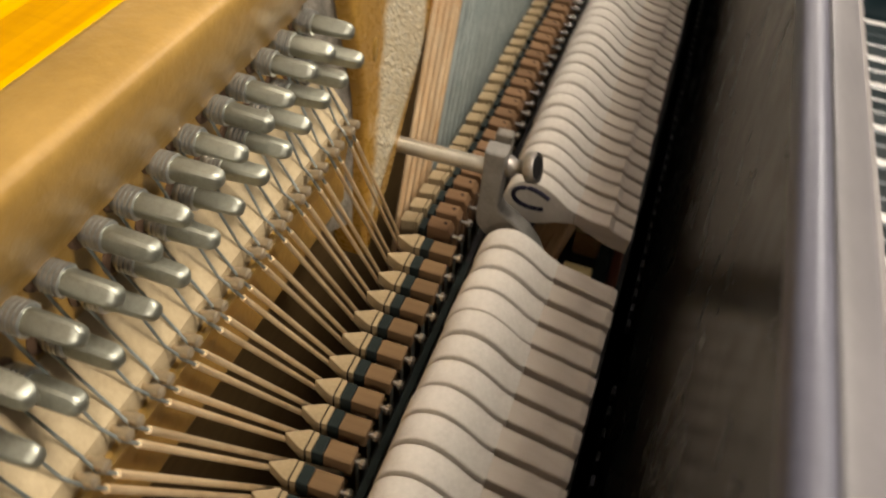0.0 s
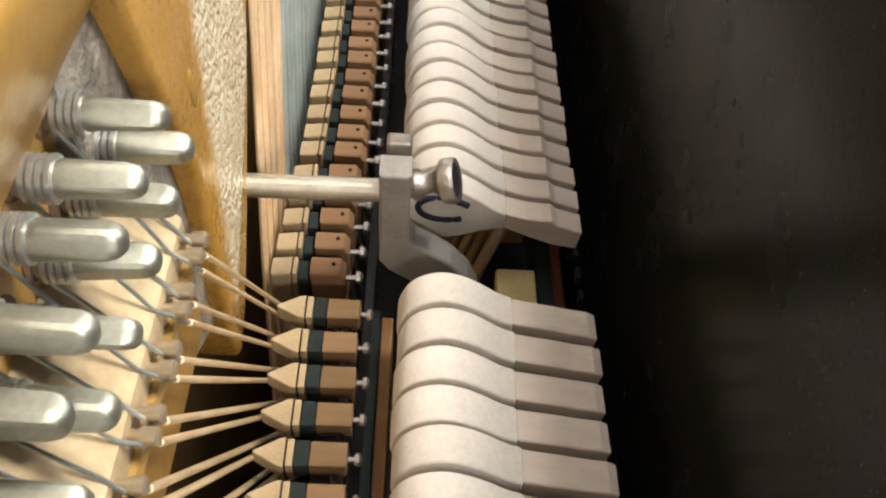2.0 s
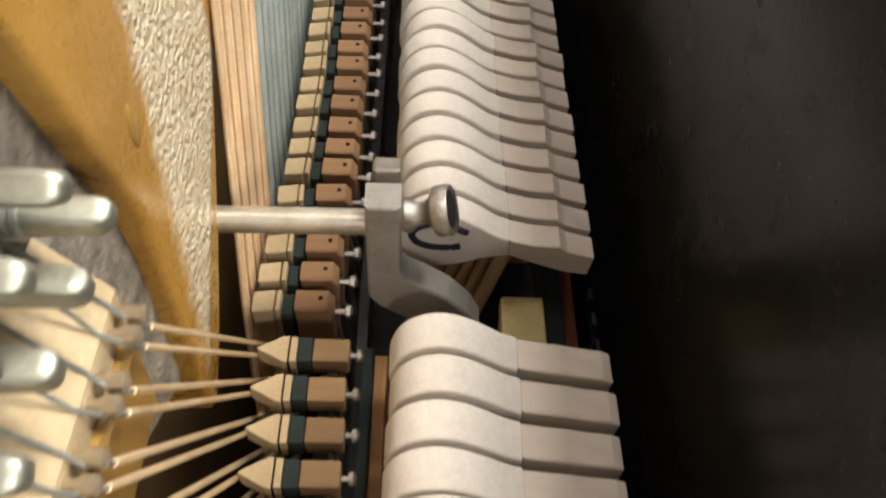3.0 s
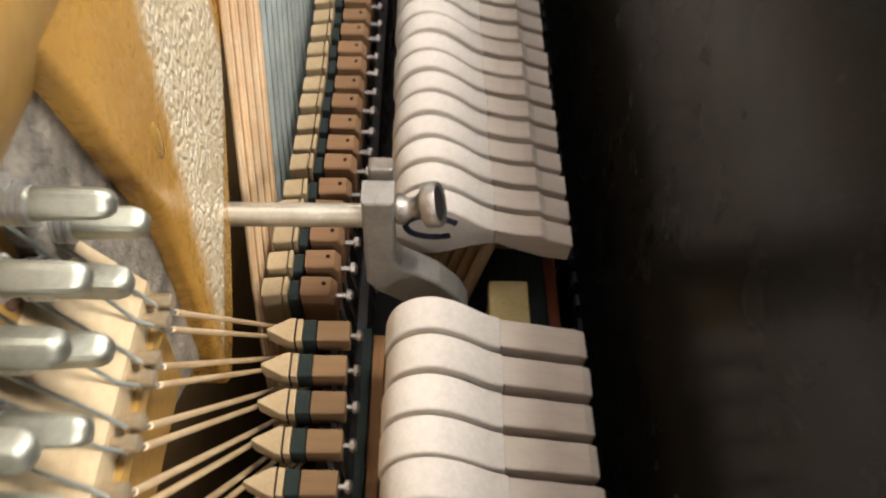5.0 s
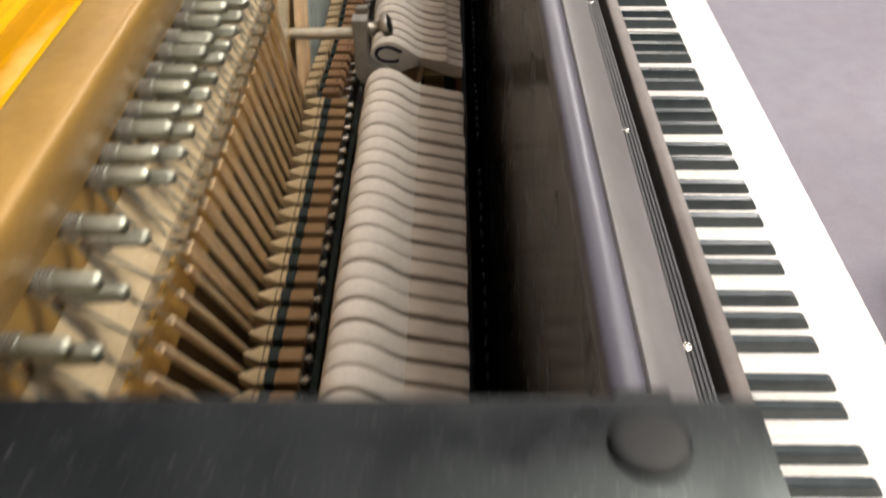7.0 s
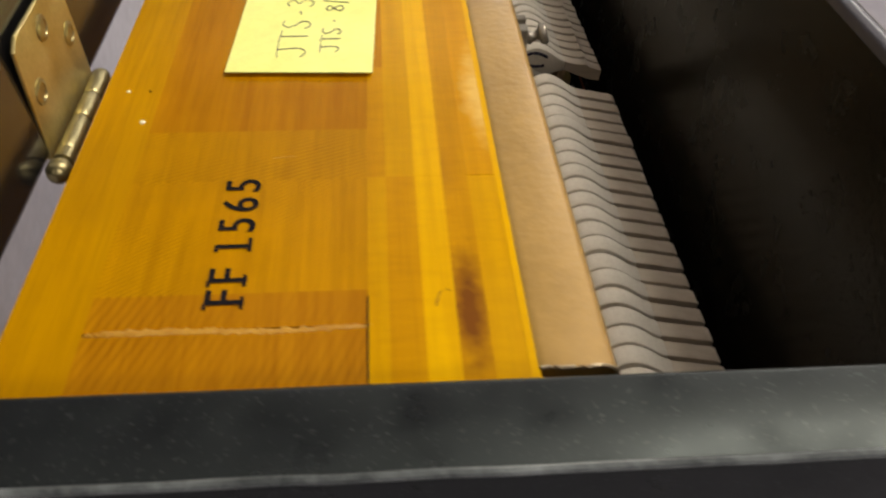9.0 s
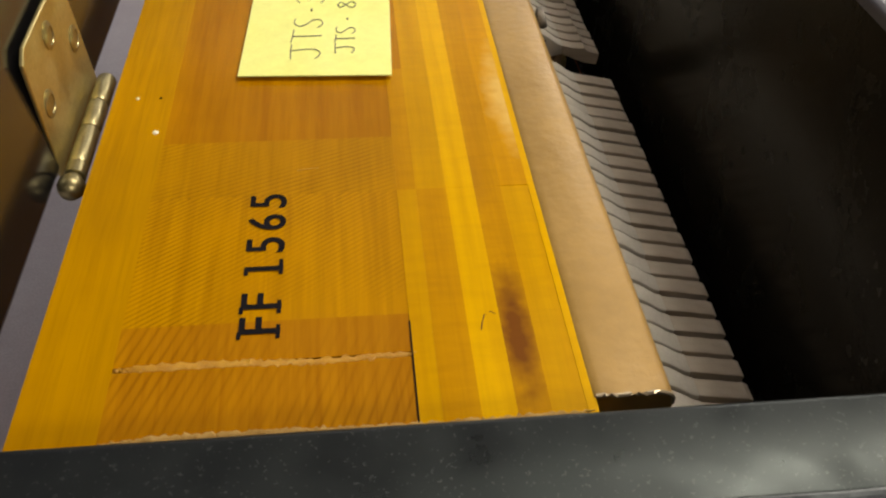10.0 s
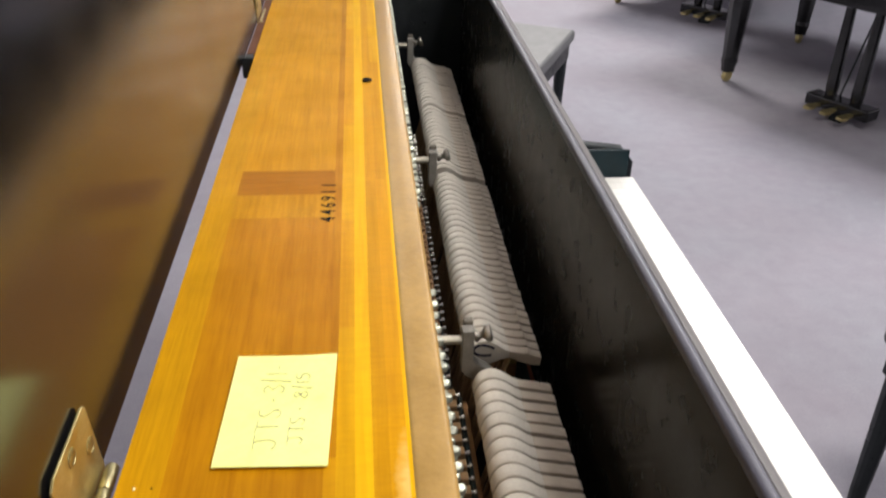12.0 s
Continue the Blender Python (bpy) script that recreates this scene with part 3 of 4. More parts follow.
side_bass = cheek("side_panel", YB0, YB1)
side_treble = cheek("side_panel", YT0, YT1)
# The edge highlight is painted on as a pale strip, along with real wear.
wear = [(-0.609 + 0.0118 * k, YB0 + 0.0011 + 0.0001 * math.sin(2.3 * k), RIM - 0.0010 + 0.0001 * math.sin(1.7 * k)) for k in range(31)]
part("worn_edge", tube(wear, 0.0012, 8), M_WORN_GLINT, side_bass, "worn outer top edge, its grey highlight painted in", smooth=True)
bumper = lathe([(0, 0.0066), (0.1, 0.0070), (0.55, 0.0070), (0.75, 0.0067), (0.88, 0.0060), (0.96, 0.0048), (1, 0.0020)], (0, 0, 0), (0, 0, 0.0017), 32)
bumper_ob = part("rubber_bumper", bumper, M_RUBBER, side_bass, "round black rubber bumper", Matrix.Translation((-0.2737, -0.1035, RIM)), smooth=True)
part("rubber_bumper", bumper_ob.data, M_RUBBER, side_treble, "", Matrix.Translation((-0.2705, 1.330, RIM)))

for ya, yb in ((YB0, YB1), (YT0, YT1)):
    arm = [(-0.25, 0.60), (0.085, 0.60), (0.085, 0.735), (0.06, 0.765), (-0.02, 0.775), (-0.10, 0.80), (-0.25, 0.84)]
    part("arm", prism(arm, ya, yb, 0.004), M_CASE, piano, "black arm at the end of the keyboard")
    yk0, yk1 = (yb, -0.004) if ya < 0 else (1.230, ya)
    thin = 0.006 if ya > 0 else yk1 - yk0 - 0.002
    block = part("key_block", box(-0.10, 0.046, yk0 + 0.001, yk0 + 0.001 + thin, 0.7005, 0.800 if ya > 0 else 0.782, 0.002), M_TEAL, piano, "polished black block beside the keys, teal reflection painted in")
    if ya > 0:
        part("block_filler", box(-0.10, 0.046, yk0 + 0.0075, yk1 - 0.001, 0.7005, 0.745, 0.002), M_TEAL, block)
part("key_bed", box(-0.26, 0.048, YB1, YT0, 0.60, 0.70, 0.004), M_CASE, piano, "black board under the keys")
part("lower_panel", box(-0.262, -0.243, YB1, YT0, 0.10, 0.60, 0.002), M_CASE, piano)
part("bottom_board", box(-0.60, -0.243, YB1, YT0, 0.06, 0.10), M_CASE, piano)
part("toe_board", box(-0.262, -0.243, YB1, YT0, 0.0, 0.0995), M_CASE, piano)

# the front above the keys: an upright panel, and the ribbed shelf of the open fall at its foot
YR0, YR1 = YB1 + 0.0060, YT0 - 0.0060
part("front_panel", box(-0.2767, -0.2650, YB1 + 0.003, YT0 - 0.003, 0.80, 1.1406), M_INNER, piano, "polished black upper front panel, mirror-like inside")
chamfer = [(-0.2772, 1.1410), (-0.2772, 1.1442), (-0.2768, 1.1458), (-0.2760, 1.1467), (-0.2746, 1.1474), (-0.2730, 1.1475), (-0.2712, 1.1468), (-0.2698, 1.1456), (-0.2692, 1.1446), (-0.2692, 1.1414), (-0.2768, 1.1408)]
part("top_rail", prism(chamfer, YR0, YR1), M_TOPRAIL, piano, "smooth rail along the top of the front, its lavender sheen painted in", smooth=True)
crest = [(-0.2690, 1.1410), (-0.2690, 1.1442), (-0.2684, 1.1449), (-0.2672, 1.1444), (-0.2640, 1.1418), (-0.2596, 1.1378), (-0.2562, 1.1338), (-0.2552, 1.1320), (-0.2548, 1.1295), (-0.2552, 1.0900), (-0.2645, 1.0900), (-0.2645, 1.1410)]
part("panel_crest", prism(crest, YR0, YR1), M_DESK, piano, "satin edge of the front panel, its pale grey sheen painted in", smooth=True)
for ye in (YB1 + 0.0002, YT0 - 0.0058):
    part("rail_end", box(-0.2775, -0.2660, ye, ye + 0.0056, 1.1380, 1.1490, 0.0012), M_RUBBER, piano, "small black end pad of the rail")
SHELF = 0.838
YS0, YS1 = YB1 + 0.004, YT0 - 0.004
part("fall_back", box(-0.2640, -0.1607, YS0, YS1, SHELF - 0.030, SHELF - 0.012, 0.001), M_RUBBER, piano, "dark back of the open fall")
part("ledge_lip", box(-0.1605, -0.1566, YS0, YS1, SHELF - 0.030, SHELF + 0.0006, 0.0008), M_DESK, piano, "thin grey lip behind the ribbed ledge")
ledge = part("music_ledge", box(-0.1564, -0.1335, YS0, YS1, SHELF - 0.030, SHELF - 0.0012, 0.0006), M_LEDGE, piano, "dark ribbed ledge")
for k in range(7):
    part("rib", box(-0.1556 + 0.0032 * k, -0.1538 + 0.0032 * k, YS0 + 0.002, YS1 - 0.002, SHELF - 0.0012, SHELF + 0.0004, 0.0003), M_LEDGE, ledge)
screw_dome = lathe([(0, 0.0040), (0.5, 0.0037), (0.9, 0.0020), (1, 0.0006)], (0, 0, 0), (0, 0, 0.0018), 14)
screw_me = as_mesh("ledge_screw", screw_dome, True)
for k in range(5):
    part("ledge_screw", screw_me, M_CHROME, ledge, "", Matrix.Translation((-0.1447, 0.2164 + 0.2741 * (k - 1) + (0.08 if k == 0 else 0.0), SHELF + 0.0003)))
fall = [(-0.1250, SHELF - 0.030), (-0.1250, SHELF - 0.0010), (-0.1243, SHELF + 0.0002), (-0.1228, SHELF + 0.0010), (-0.1135, SHELF + 0.0010), (-0.1112, SHELF + 0.0002), (-0.1102, SHELF - 0.0020), (-0.1100, SHELF - 0.0060), (-0.1130, 0.7620), (-0.1250, 0.7620)]
part("fall_board", prism(fall, YS0, YS1), M_FALL, piano, "grey-brown satin fall board above the keys", smooth=True)
part("name_felt", box(-0.1240, -0.1090, YS0, YS1, 0.7590, 0.7618, 0.0005), M_RED, piano)

# keys: lowest note at the y = 0 end
WHITE = 0.02357
key_w = box(-0.16, 0.0565, 0.00022, WHITE - 0.00022, 0.724, 0.746, 0.0012)
key_w = part("white_key", key_w, M_KEY_W, piano, "white key", Matrix.Translation((0, 0, 0)))
for k in range(1, 52):
    part("white_key", key_w.data, M_KEY_W, piano, "", Matrix.Translation((0, k * WHITE, 0)))
black_out = [(-0.16, 0.741), (-0.001, 0.741), (-0.0025, 0.7485), (-0.007, 0.7555), (-0.010, 0.7575), (-0.16, 0.7585)]
bk = bmesh.new()
lo = [bk.verts.new((x, -0.0056 + 0.0011 * (z > 0.747), z)) for x, z in black_out]
hi = [bk.verts.new((x, 0.0056 - 0.0011 * (z > 0.747), z)) for x, z in black_out]
bk.faces.new(lo)
bk.faces.new(hi[::-1])
for i in range(6):
    bk.faces.new((lo[i], lo[(i + 1) % 6], hi[(i + 1) % 6], hi[i]))
bmesh.ops.recalc_face_normals(bk, faces=bk.faces)
bmesh.ops.bevel(bk, geom=list(bk.edges), offset=0.0008, segments=2, affect="EDGES")
black_me = as_mesh("black_key", bk)
C1 = 2 * WHITE
for octave in range(-1, 8):
    for off in (20.6, 48.1, 89.4, 116.9, 144.4):
        yk = C1 + octave * 0.165 + off / 1000
        if 0 < yk < 51 * WHITE - 0.002:
            part("black_key", black_me, M_KEY_B, piano, "", Matrix.Translation((0, yk, 0)))

# the back: laminated pin block and frame, seen from above
TOP = 1.140
part("pin_block", box(-0.5815, -0.4405, YB1 + 0.005, YT0 - 0.011, 1.035, TOP - 0.004), M_AMBER, piano, "amber varnished pin block")
part("back_frame", box(-0.5815, -0.4820, YB1 + 0.011, YT0 - 0.011, 0.05, 1.034), M_AMBER, piano, "amber varnished back frame")


def plank(x0, x1, y0, y1, mat, up=0.0, label=""):
    return part("plank", box(x0, x1, y0, y1, TOP - 0.0035, TOP + up), mat, piano, label)


YE = YT0 - 0.011
plank(-0.5815, -0.5605, -0.0850, YE, M_EDGE, 0.0, "amber varnished edge plank")
plank(-0.5605, -0.4845, -0.0850, -0.062, M_AMBER_DARK)
plank(-0.5605, -0.4845, -0.0605, -0.0470, M_AMBER_DARK)
plank(-0.5605, -0.4845, -0.0470, 0.0060, M_AMBER_DIAG)
plank(-0.5605, -0.4845, 0.0060, 0.0350, M_AMBER_CROSS)
plank(-0.5605, -0.4845, 0.0350, 0.3350, M_AMBER)
plank(-0.5605, -0.4845, 0.3350, 0.3740, M_AMBER_CROSS)
plank(-0.5605, -0.4845, 0.3740, 0.4190, M_AMBER_BAND)
plank(-0.5605, -0.4845, 0.4190, 0.7360, M_AMBER_PALE)
plank(-0.5605, -0.4845, 0.7360, YE, M_AMBER_PALE)
rng = random.Random(5)
for x0, x1, plies in ((-0.4845, -0.4785, ((-0.0850, M_GOLDEN), (0.006, M_HONEY), (0.078, M_AMBER))), (-0.4785, -0.4690, ((-0.0850, M_STAINED), (0.006, M_GOLDEN), (0.19, M_HONEY), (0.33, M_GOLDEN), (0.52, M_HONEY), (0.84, M_GOLDEN))),
                      (-0.4690, -0.4600, ((-0.0850, M_YELLOW), (0.006, M_YELLOW), (0.19, M_YELLOW), (0.60, M_YELLOW), (0.78, M_YELLOW))), (-0.4600, -0.4515, ((-0.0850, M_STAINED), (0.006, M_STAINED), (0.40, M_HONEY), (0.71, M_STAINED))),
                      (-0.4515, -0.4425, ((-0.0850, M_GOLDEN), (0.006, M_STAINED), (0.40, M_HONEY), (0.71, M_GOLDEN))), (-0.4425, -0.4399, ((-0.0850, M_YELLOW),))):
    for (y, ply), (y2, _) in zip(plies, plies[1:] + ((YE, None),)):
        plank(x0, x1, y, y2, ply, rng.uniform(0.0, 0.00025))
part("joint_crack", box(-0.4847, -0.4843, -0.0849, -0.0500, TOP - 0.002, TOP + 0.0004), M_INK, piano, "dark open joint between planks")


def smear(x0, x1, y, steps):
    """A flat, uneven ridge along x."""
    one = bmesh.new()
    rings = []
    for k in range(steps + 1):
        f = k / steps
        half = (0.0008 + 0.0009 * rng.random()) * min(1.0, 8 * f + 0.2, 8 * (1 - f) + 0.2)
        yc, tall = y + 0.0011 * math.sin(7 * f) * 0.4 + rng.uniform(-0.0004, 0.0004), 0.00025 + 0.0004 * rng.random()
        rings.append([one.verts.new((x0 + (x1 - x0) * f + rng.uniform(-0.0003, 0.0003), yc + half * c, TOP + tall * h)) for c, h in ((-1.0, -0.4), (-0.55, 0.7), (0.1, 1.0), (0.6, 0.6), (1.0, -0.4))])
    for p, q in zip(rings, rings[1:]):
        for k in range(4):
            one.faces.new((p[k], p[k + 1], q[k + 1], q[k]))
    return one


part("glue_bead", smear(-0.5603, -0.4836, -0.0613, 90), M_GLUE, piano, "bead of dried glue along a joint", smooth=True)
part("worn_edge", smear(-0.5600, -0.4410, -0.0833, 150), M_RAW, piano, "pale splintered edge of the planks", smooth=True)
for sx, sy, r in ((-0.5730, 0.0630, 0.0007), (-0.5640, 0.0420, 0.0011)):
    part("paint_drop", lathe([(0, r), (0.6, r * 0.8), (1, r * 0.2)], (sx, sy, TOP), (sx, sy, TOP + 0.0006), 10), M_DROP, piano, "small dried drop of pale paint")
stamp = bmesh.new()
for letter, yc in (("F", -0.0490), ("F", -0.0400), ("1", -0.0270), ("5", -0.0170), ("6", -0.0070), ("5", 0.0030)):
    one = lettering("letter", letter, 0.0158, Matrix.Translation((-0.5190, yc, TOP + 0.0003)) @ pose(0, 0, 0, 0, 0, 90), M_INK, piano, "", 0.00012, "CENTER")
    me = one.data.copy()
    me.transform(one.matrix_basis)
    stamp.from_mesh(me)
    bpy.data.objects.remove(one)
    bars = {"F": ((-0.0020, 0.0024, 0.0), (-0.0030, 0.0012, 0.0102)), "1": ((0.0006, 0.0030, 0.0), (-0.0008, 0.0016, 0.0098))}.get(letter, ())
    for off, half, up in bars:
        box(-0.5190 - up - 0.0011, -0.5190 - up, yc + off - half, yc + off + half, TOP + 0.0002, TOP + 0.0004, bm=stamp)
part("stamped_number", stamp, M_INK, piano, "black stamped letters and figures")
for path in (((-0.516, 0.0180), (-0.513, 0.0188), (-0.509, 0.0190)), ((-0.4655, -0.0545), (-0.465, -0.052), (-0.464, -0.049), (-0.462, -0.048), (-0.461, -0.049))):
    part("scratch", tube([(x, y, TOP + 0.0001) for x, y in path], 0.0002, 5), M_GLUE if path[0][1] > 0 else M_DARKBROWN, piano, "thin scratch in the varnish")
part("dark_speck", lathe([(0, 0.0006), (0.7, 0.0005), (1, 0.0002)], (-0.5650, 0.0630, TOP), (-0.5650, 0.0630, TOP + 0.0003), 8), M_INK, piano, "tiny dark speck in the varnish")
lettering("serial_number", "446911", 0.0165, Matrix.Translation((-0.4835, 0.327, TOP + 0.0002)) @ pose(0, 0, 0, 0, 0, 90), M_INK, piano, "black stamped serial figures", 0.0001, "LEFT", 1.42)
part("wood_plug", lathe([(0, 0.0055), (0.7, 0.005), (1, 0.003)], (-0.4550, 0.644, TOP), (-0.4550, 0.644, TOP + 0.003), 20), M_INK, piano, "dark round plug in the wood")

# iron plate
PX = -0.432
flange = [(-0.4405, 1.104), (-0.4405, TOP + 0.0001), (-0.4398, TOP + 0.0006), (-0.4380, TOP + 0.0008), (-0.4222, TOP + 0.0006), (-0.4203, TOP - 0.0002), (-0.4192, TOP - 0.0018), (-0.4190, TOP - 0.0045), (-0.4198, 1.1290), (-0.4222, 1.1200), (-0.4258, 1.1120), (-0.4290, 1.1060), (-0.4300, 1.1030)]
plate = part("iron_plate", prism(flange, -0.0790, YT0 - 0.012), M_PLATE, piano, "bronze-painted cast-iron plate with a rounded top flange", smooth=True)
edge = [(-0.4398, TOP + 0.0006), (-0.4360, TOP + 0.0008), (-0.4310, TOP + 0.0004), (-0.4250, TOP + 0.0007), (-0.4210, TOP + 0.0001), (-0.4195, TOP - 0.0016), (-0.4193, TOP - 0.0040)]
part("worn_edge", tube([(x, -0.0790 + 0.0002 * math.sin(900 * x), z) for x, z in rounded(edge, 3)], 0.0006, 6), M_STUD, plate, "worn bright edge of the flange", smooth=True)
web = [(-0.080, 1.106), (0.292, 1.106), (0.292, 1.052), (-0.080, 1.052)]
part("plate_web", prism(web, -0.4395, PX, axis="x"), M_PLATE, plate)
# between bass and tenor: a web with a three-cornered opening, and a rough strut
part("plate_recess", prism([(0.2860, 1.1200), (0.3120, 1.1200), (0.3450, 1.0600), (0.3450, 0.9650), (0.3020, 0.9900), (0.2860, 1.0480)], -0.4400, -0.4283, axis="x"), M_BLOCK_GREY, plate, "grey rough casting behind the opening")
strut = [(0.2950, 1.1240), (0.4200, 1.1240), (0.4185, 1.0900), (0.4190, 1.0480), (0.4000, 1.0180), (0.3750, 0.9840), (0.3540, 0.9600), (0.3370, 0.9480), (0.3335, 0.9600), (0.3325, 1.0250), (0.3300, 1.0450), (0.3248, 1.0600), (0.3182, 1.0790), (0.3100, 1.1035), (0.3040, 1.1175)]
strut_ob = part("plate_strut", prism(strut, -0.4395, -0.4221, 0.0032, "x", segments=4), M_STRUT, plate, "bronze-painted cast-iron strut with a rough pebbled face", smooth=True)
boss = lathe([(0, 1.0), (0.35, 0.95), (0.7, 0.72), (0.92, 0.40), (1, 0.12)], (0, 0, 0), (1, 0, 0), 20)
part("casting_boss", boss, M_BOSS, strut_ob, "small glossy raised boss", Matrix.Translation((-0.4223, 0.3395, 1.0640)) @ Matrix.Diagonal((0.0013, 0.0026, 0.0060, 1)), smooth=True)
for ya, za, yb, zb in ((0.342, 1.119, 0.343, 1.113), (0.336, 1.1155, 0.336, 1.1125)):
    part("casting_nick", tube([(-0.4224, ya, za), (-0.4223, (ya + yb) / 2, (za + zb) / 2), (-0.4224, yb, zb)], 0.0006, 6), M_INK, strut_ob, "dark nick in the bronze paint")
web2 = [(0.440, 1.106), (1.300, 1.106), (1.300, 1.055), (0.440, 1.055)]
part("plate_web", prism(web2, -0.4395, PX, axis="x"), M_PLATE, plate)
for ys in (0.775, 1.283):
    part("plate_strut", prism([(ys - 0.012, 1.126), (ys + 0.012, 1.126), (ys + 0.009, 0.95), (ys - 0.009, 0.95)], -0.440, -0.4205, 0.003, "x"), M_CAST, plate)
cream = [(-0.4318, 1.0760), (-0.4318, 1.0785), (-0.4175, 1.0590), (-0.4175, 1.0500), (-0.4318, 1.0500)]
part("bearing_strip", prism(cream, -0.082, 0.300), M_CREAM, plate, "cream cloth-covered bearing strip under the tuning pins")
lip = [(-0.4400, 1.0500), (-0.4160, 1.0500), (-0.4155, 1.0470), (-0.4185, 1.0410), (-0.4197, 1.0320), (-0.4203, 1.0120), (-0.4235, 1.0050), (-0.4460, 1.0030), (-0.4460, 1.0300)]
part("bearing_ledge", prism(lip, -0.082, 0.303), M_PLATE, plate, "bronze-painted ledge that carries the bearing studs")
bar = part("pressure_bar", prism([(-0.4300, 1.0640), (-0.4195, 1.0620), (-0.4150, 1.0660), (-0.4150, 1.0720), (-0.4190, 1.0765), (-0.4300, 1.0785)], 0.446, 1.300), M_BAR, piano, "grey-green steel pressure bar over the tenor strings", smooth=True)
for k in range(12):
    part("bar_screw", lathe([(0, 0.0036), (0.7, 0.0034), (1, 0.0022)], (-0.4155, 0.456 + 0.074 * k, 1.0690), (-0.4130, 0.456 + 0.074 * k, 1.0690), 14), M_PIN, bar, smooth=True)
part("red_cloth", box(-0.430, -0.4215, 0.480, 0.780, 1.0785, 1.084, 0.001), M_RED, plate, "red cloth strip")
part("soundboard", box(-0.478, -0.472, YB1 + 0.003, YT0 - 0.003, 0.15, 1.03), M_BOARD, piano, "amber spruce soundboard behind the strings")

# tuning pins: a square-ended pin, with three turns of wire round its foot
PITCH = 0.0148
pin_bm = bmesh.new()
rings = []
for px_, half, limit in ((0.0, 1, 0.0033), (0.0072, 1, 0.0033), (0.0082, 0.0032, 0.0036), (0.0094, 0.0030, 0.0036), (0.0192, 0.0027, 0.0033), (0.0208, 0.0024, 0.0028), (0.0217, 0.0017, 0.0020), (0.0221, 0.0008, 0.0009)):
    ring = []
    for k in range(20):
        c, d = math.cos(k * math.tau / 20), math.sin(k * math.tau / 20)
        rr = min(limit, half / max(abs(c), abs(d)))
        ring.append(pin_bm.verts.new((px_, rr * c, rr * d + px_ * 0.03)))
    rings.append(ring)
for p, q in zip(rings, rings[1:]):
    for k in range(20):
        pin_bm.faces.new((p[k], p[(k + 1) % 20], q[(k + 1) % 20], q[k]))
pin_bm.faces.new(rings[0][::-1])
pin_bm.faces.new(rings[-1])
pin_me = as_mesh("tuning_pin", pin_bm, True)
coil_bm = None
for k in range(4):
    coil_bm = lathe([(0, 0.0036), (0.2, 0.0043), (0.8, 0.0043), (1, 0.0036)], (0.0020 + 0.0014 * k, 0, 0), (0.0034 + 0.0014 * k, 0, 0), 14, coil_bm)
coil_me = as_mesh("coil", coil_bm, True)
rim_me = as_mesh("pin_bushing", lathe([(0, 0.0052), (0.8, 0.0050), (1, 0.0040)], (-0.0006, 0.0004, 0.0016), (0.0006, 0.0004, 0.0016), 16))


def tuning_pin(y, z, length=1.0):
    ob = part("tuning_pin", pin_me, M_PIN, piano, "", Matrix.Translation((PX, y, z)) @ pose(0, 0, 0, rng.uniform(0, 90), rng.uniform(-1.5, 0.5), rng.uniform(-1.2, 1.2)))
    part("coil", coil_me, M_COIL, ob)
    part("pin_bushing", rim_me, M_HOLE, ob)
    return ob


Z_UP, Z_LOW, STUD_Z, STUD_X = 1.1005, 1.0840, 1.0545, -0.4137
stud_me = as_mesh("bearing_stud", lathe([(0, 0.0011), (0.12, 0.0013), (0.6, 0.0013), (0.72, 0.0019), (0.95, 0.0019), (1, 0.0013)], (-0.0085, 0, 0), (0.0022, 0, 0.0004), 10), True)
DAMP_Y1, DAMP_TOP = 0.3614, 0.9452
SLANT = 0.0675 / 0.1085


def string_down(y_stud, radius, mat, x_top=STUD_X - 0.0008, slant=SLANT, name="string", wound_from=0.1):
    """A wire from its stud down past the dampers."""
    z1 = 0.80
    stud, low = Vector((x_top, y_stud, STUD_Z)), Vector((-0.4148, y_stud + slant * (STUD_Z - 0.945), 0.945))
    end = Vector((-0.4165, y_stud + slant * (STUD_Z - z1), z1))
    begin = stud.lerp(low, wound_from)
    wire = part(name, tube([stud, begin], 0.0006, 6), M_STEEL, piano, smooth=True)
    part("copper_winding", tube([begin - 0.0015 * (low - begin).normalized(), begin, begin + 0.001 * (low - begin).normalized(), low, end], radius, 10), mat, wire, "copper winding", smooth=True)
    return wire


for i in range(16):
    yd = DAMP_Y1 - PITCH * i
    y_s = yd - 0.0682
    yu, yl = 0.2858 - 0.0149 * i + 0.0008 * (-1) ** i, 0.2966 - 0.0150 * i + rng.uniform(-0.0006, 0.0006)
    tuning_pin(yu, Z_UP)
    tuning_pin(yl, Z_LOW)
    r = 0.00080 + 0.000048 * i
    for y_pin, z_pin, y_stud in ((yl, Z_LOW, y_s + 0.0022), (yu, Z_UP, y_s - 0.0026)):
        part("string_lead", tube([(PX + 0.003, y_pin - 0.0036, z_pin - 0.001), (-0.4178, y_pin * 0.35 + y_stud * 0.65, 1.0600), (STUD_X - 0.0008, y_stud, STUD_Z + 0.0006)], 0.0005, 6), M_STEEL, piano)
        part("bearing_stud", stud_me, M_STUD, piano, "", Matrix.Translation((STUD_X, y_stud + 0.0015, STUD_Z + 0.001)))
        string_down(y_stud, r, M_COPPER, name="bass_string")
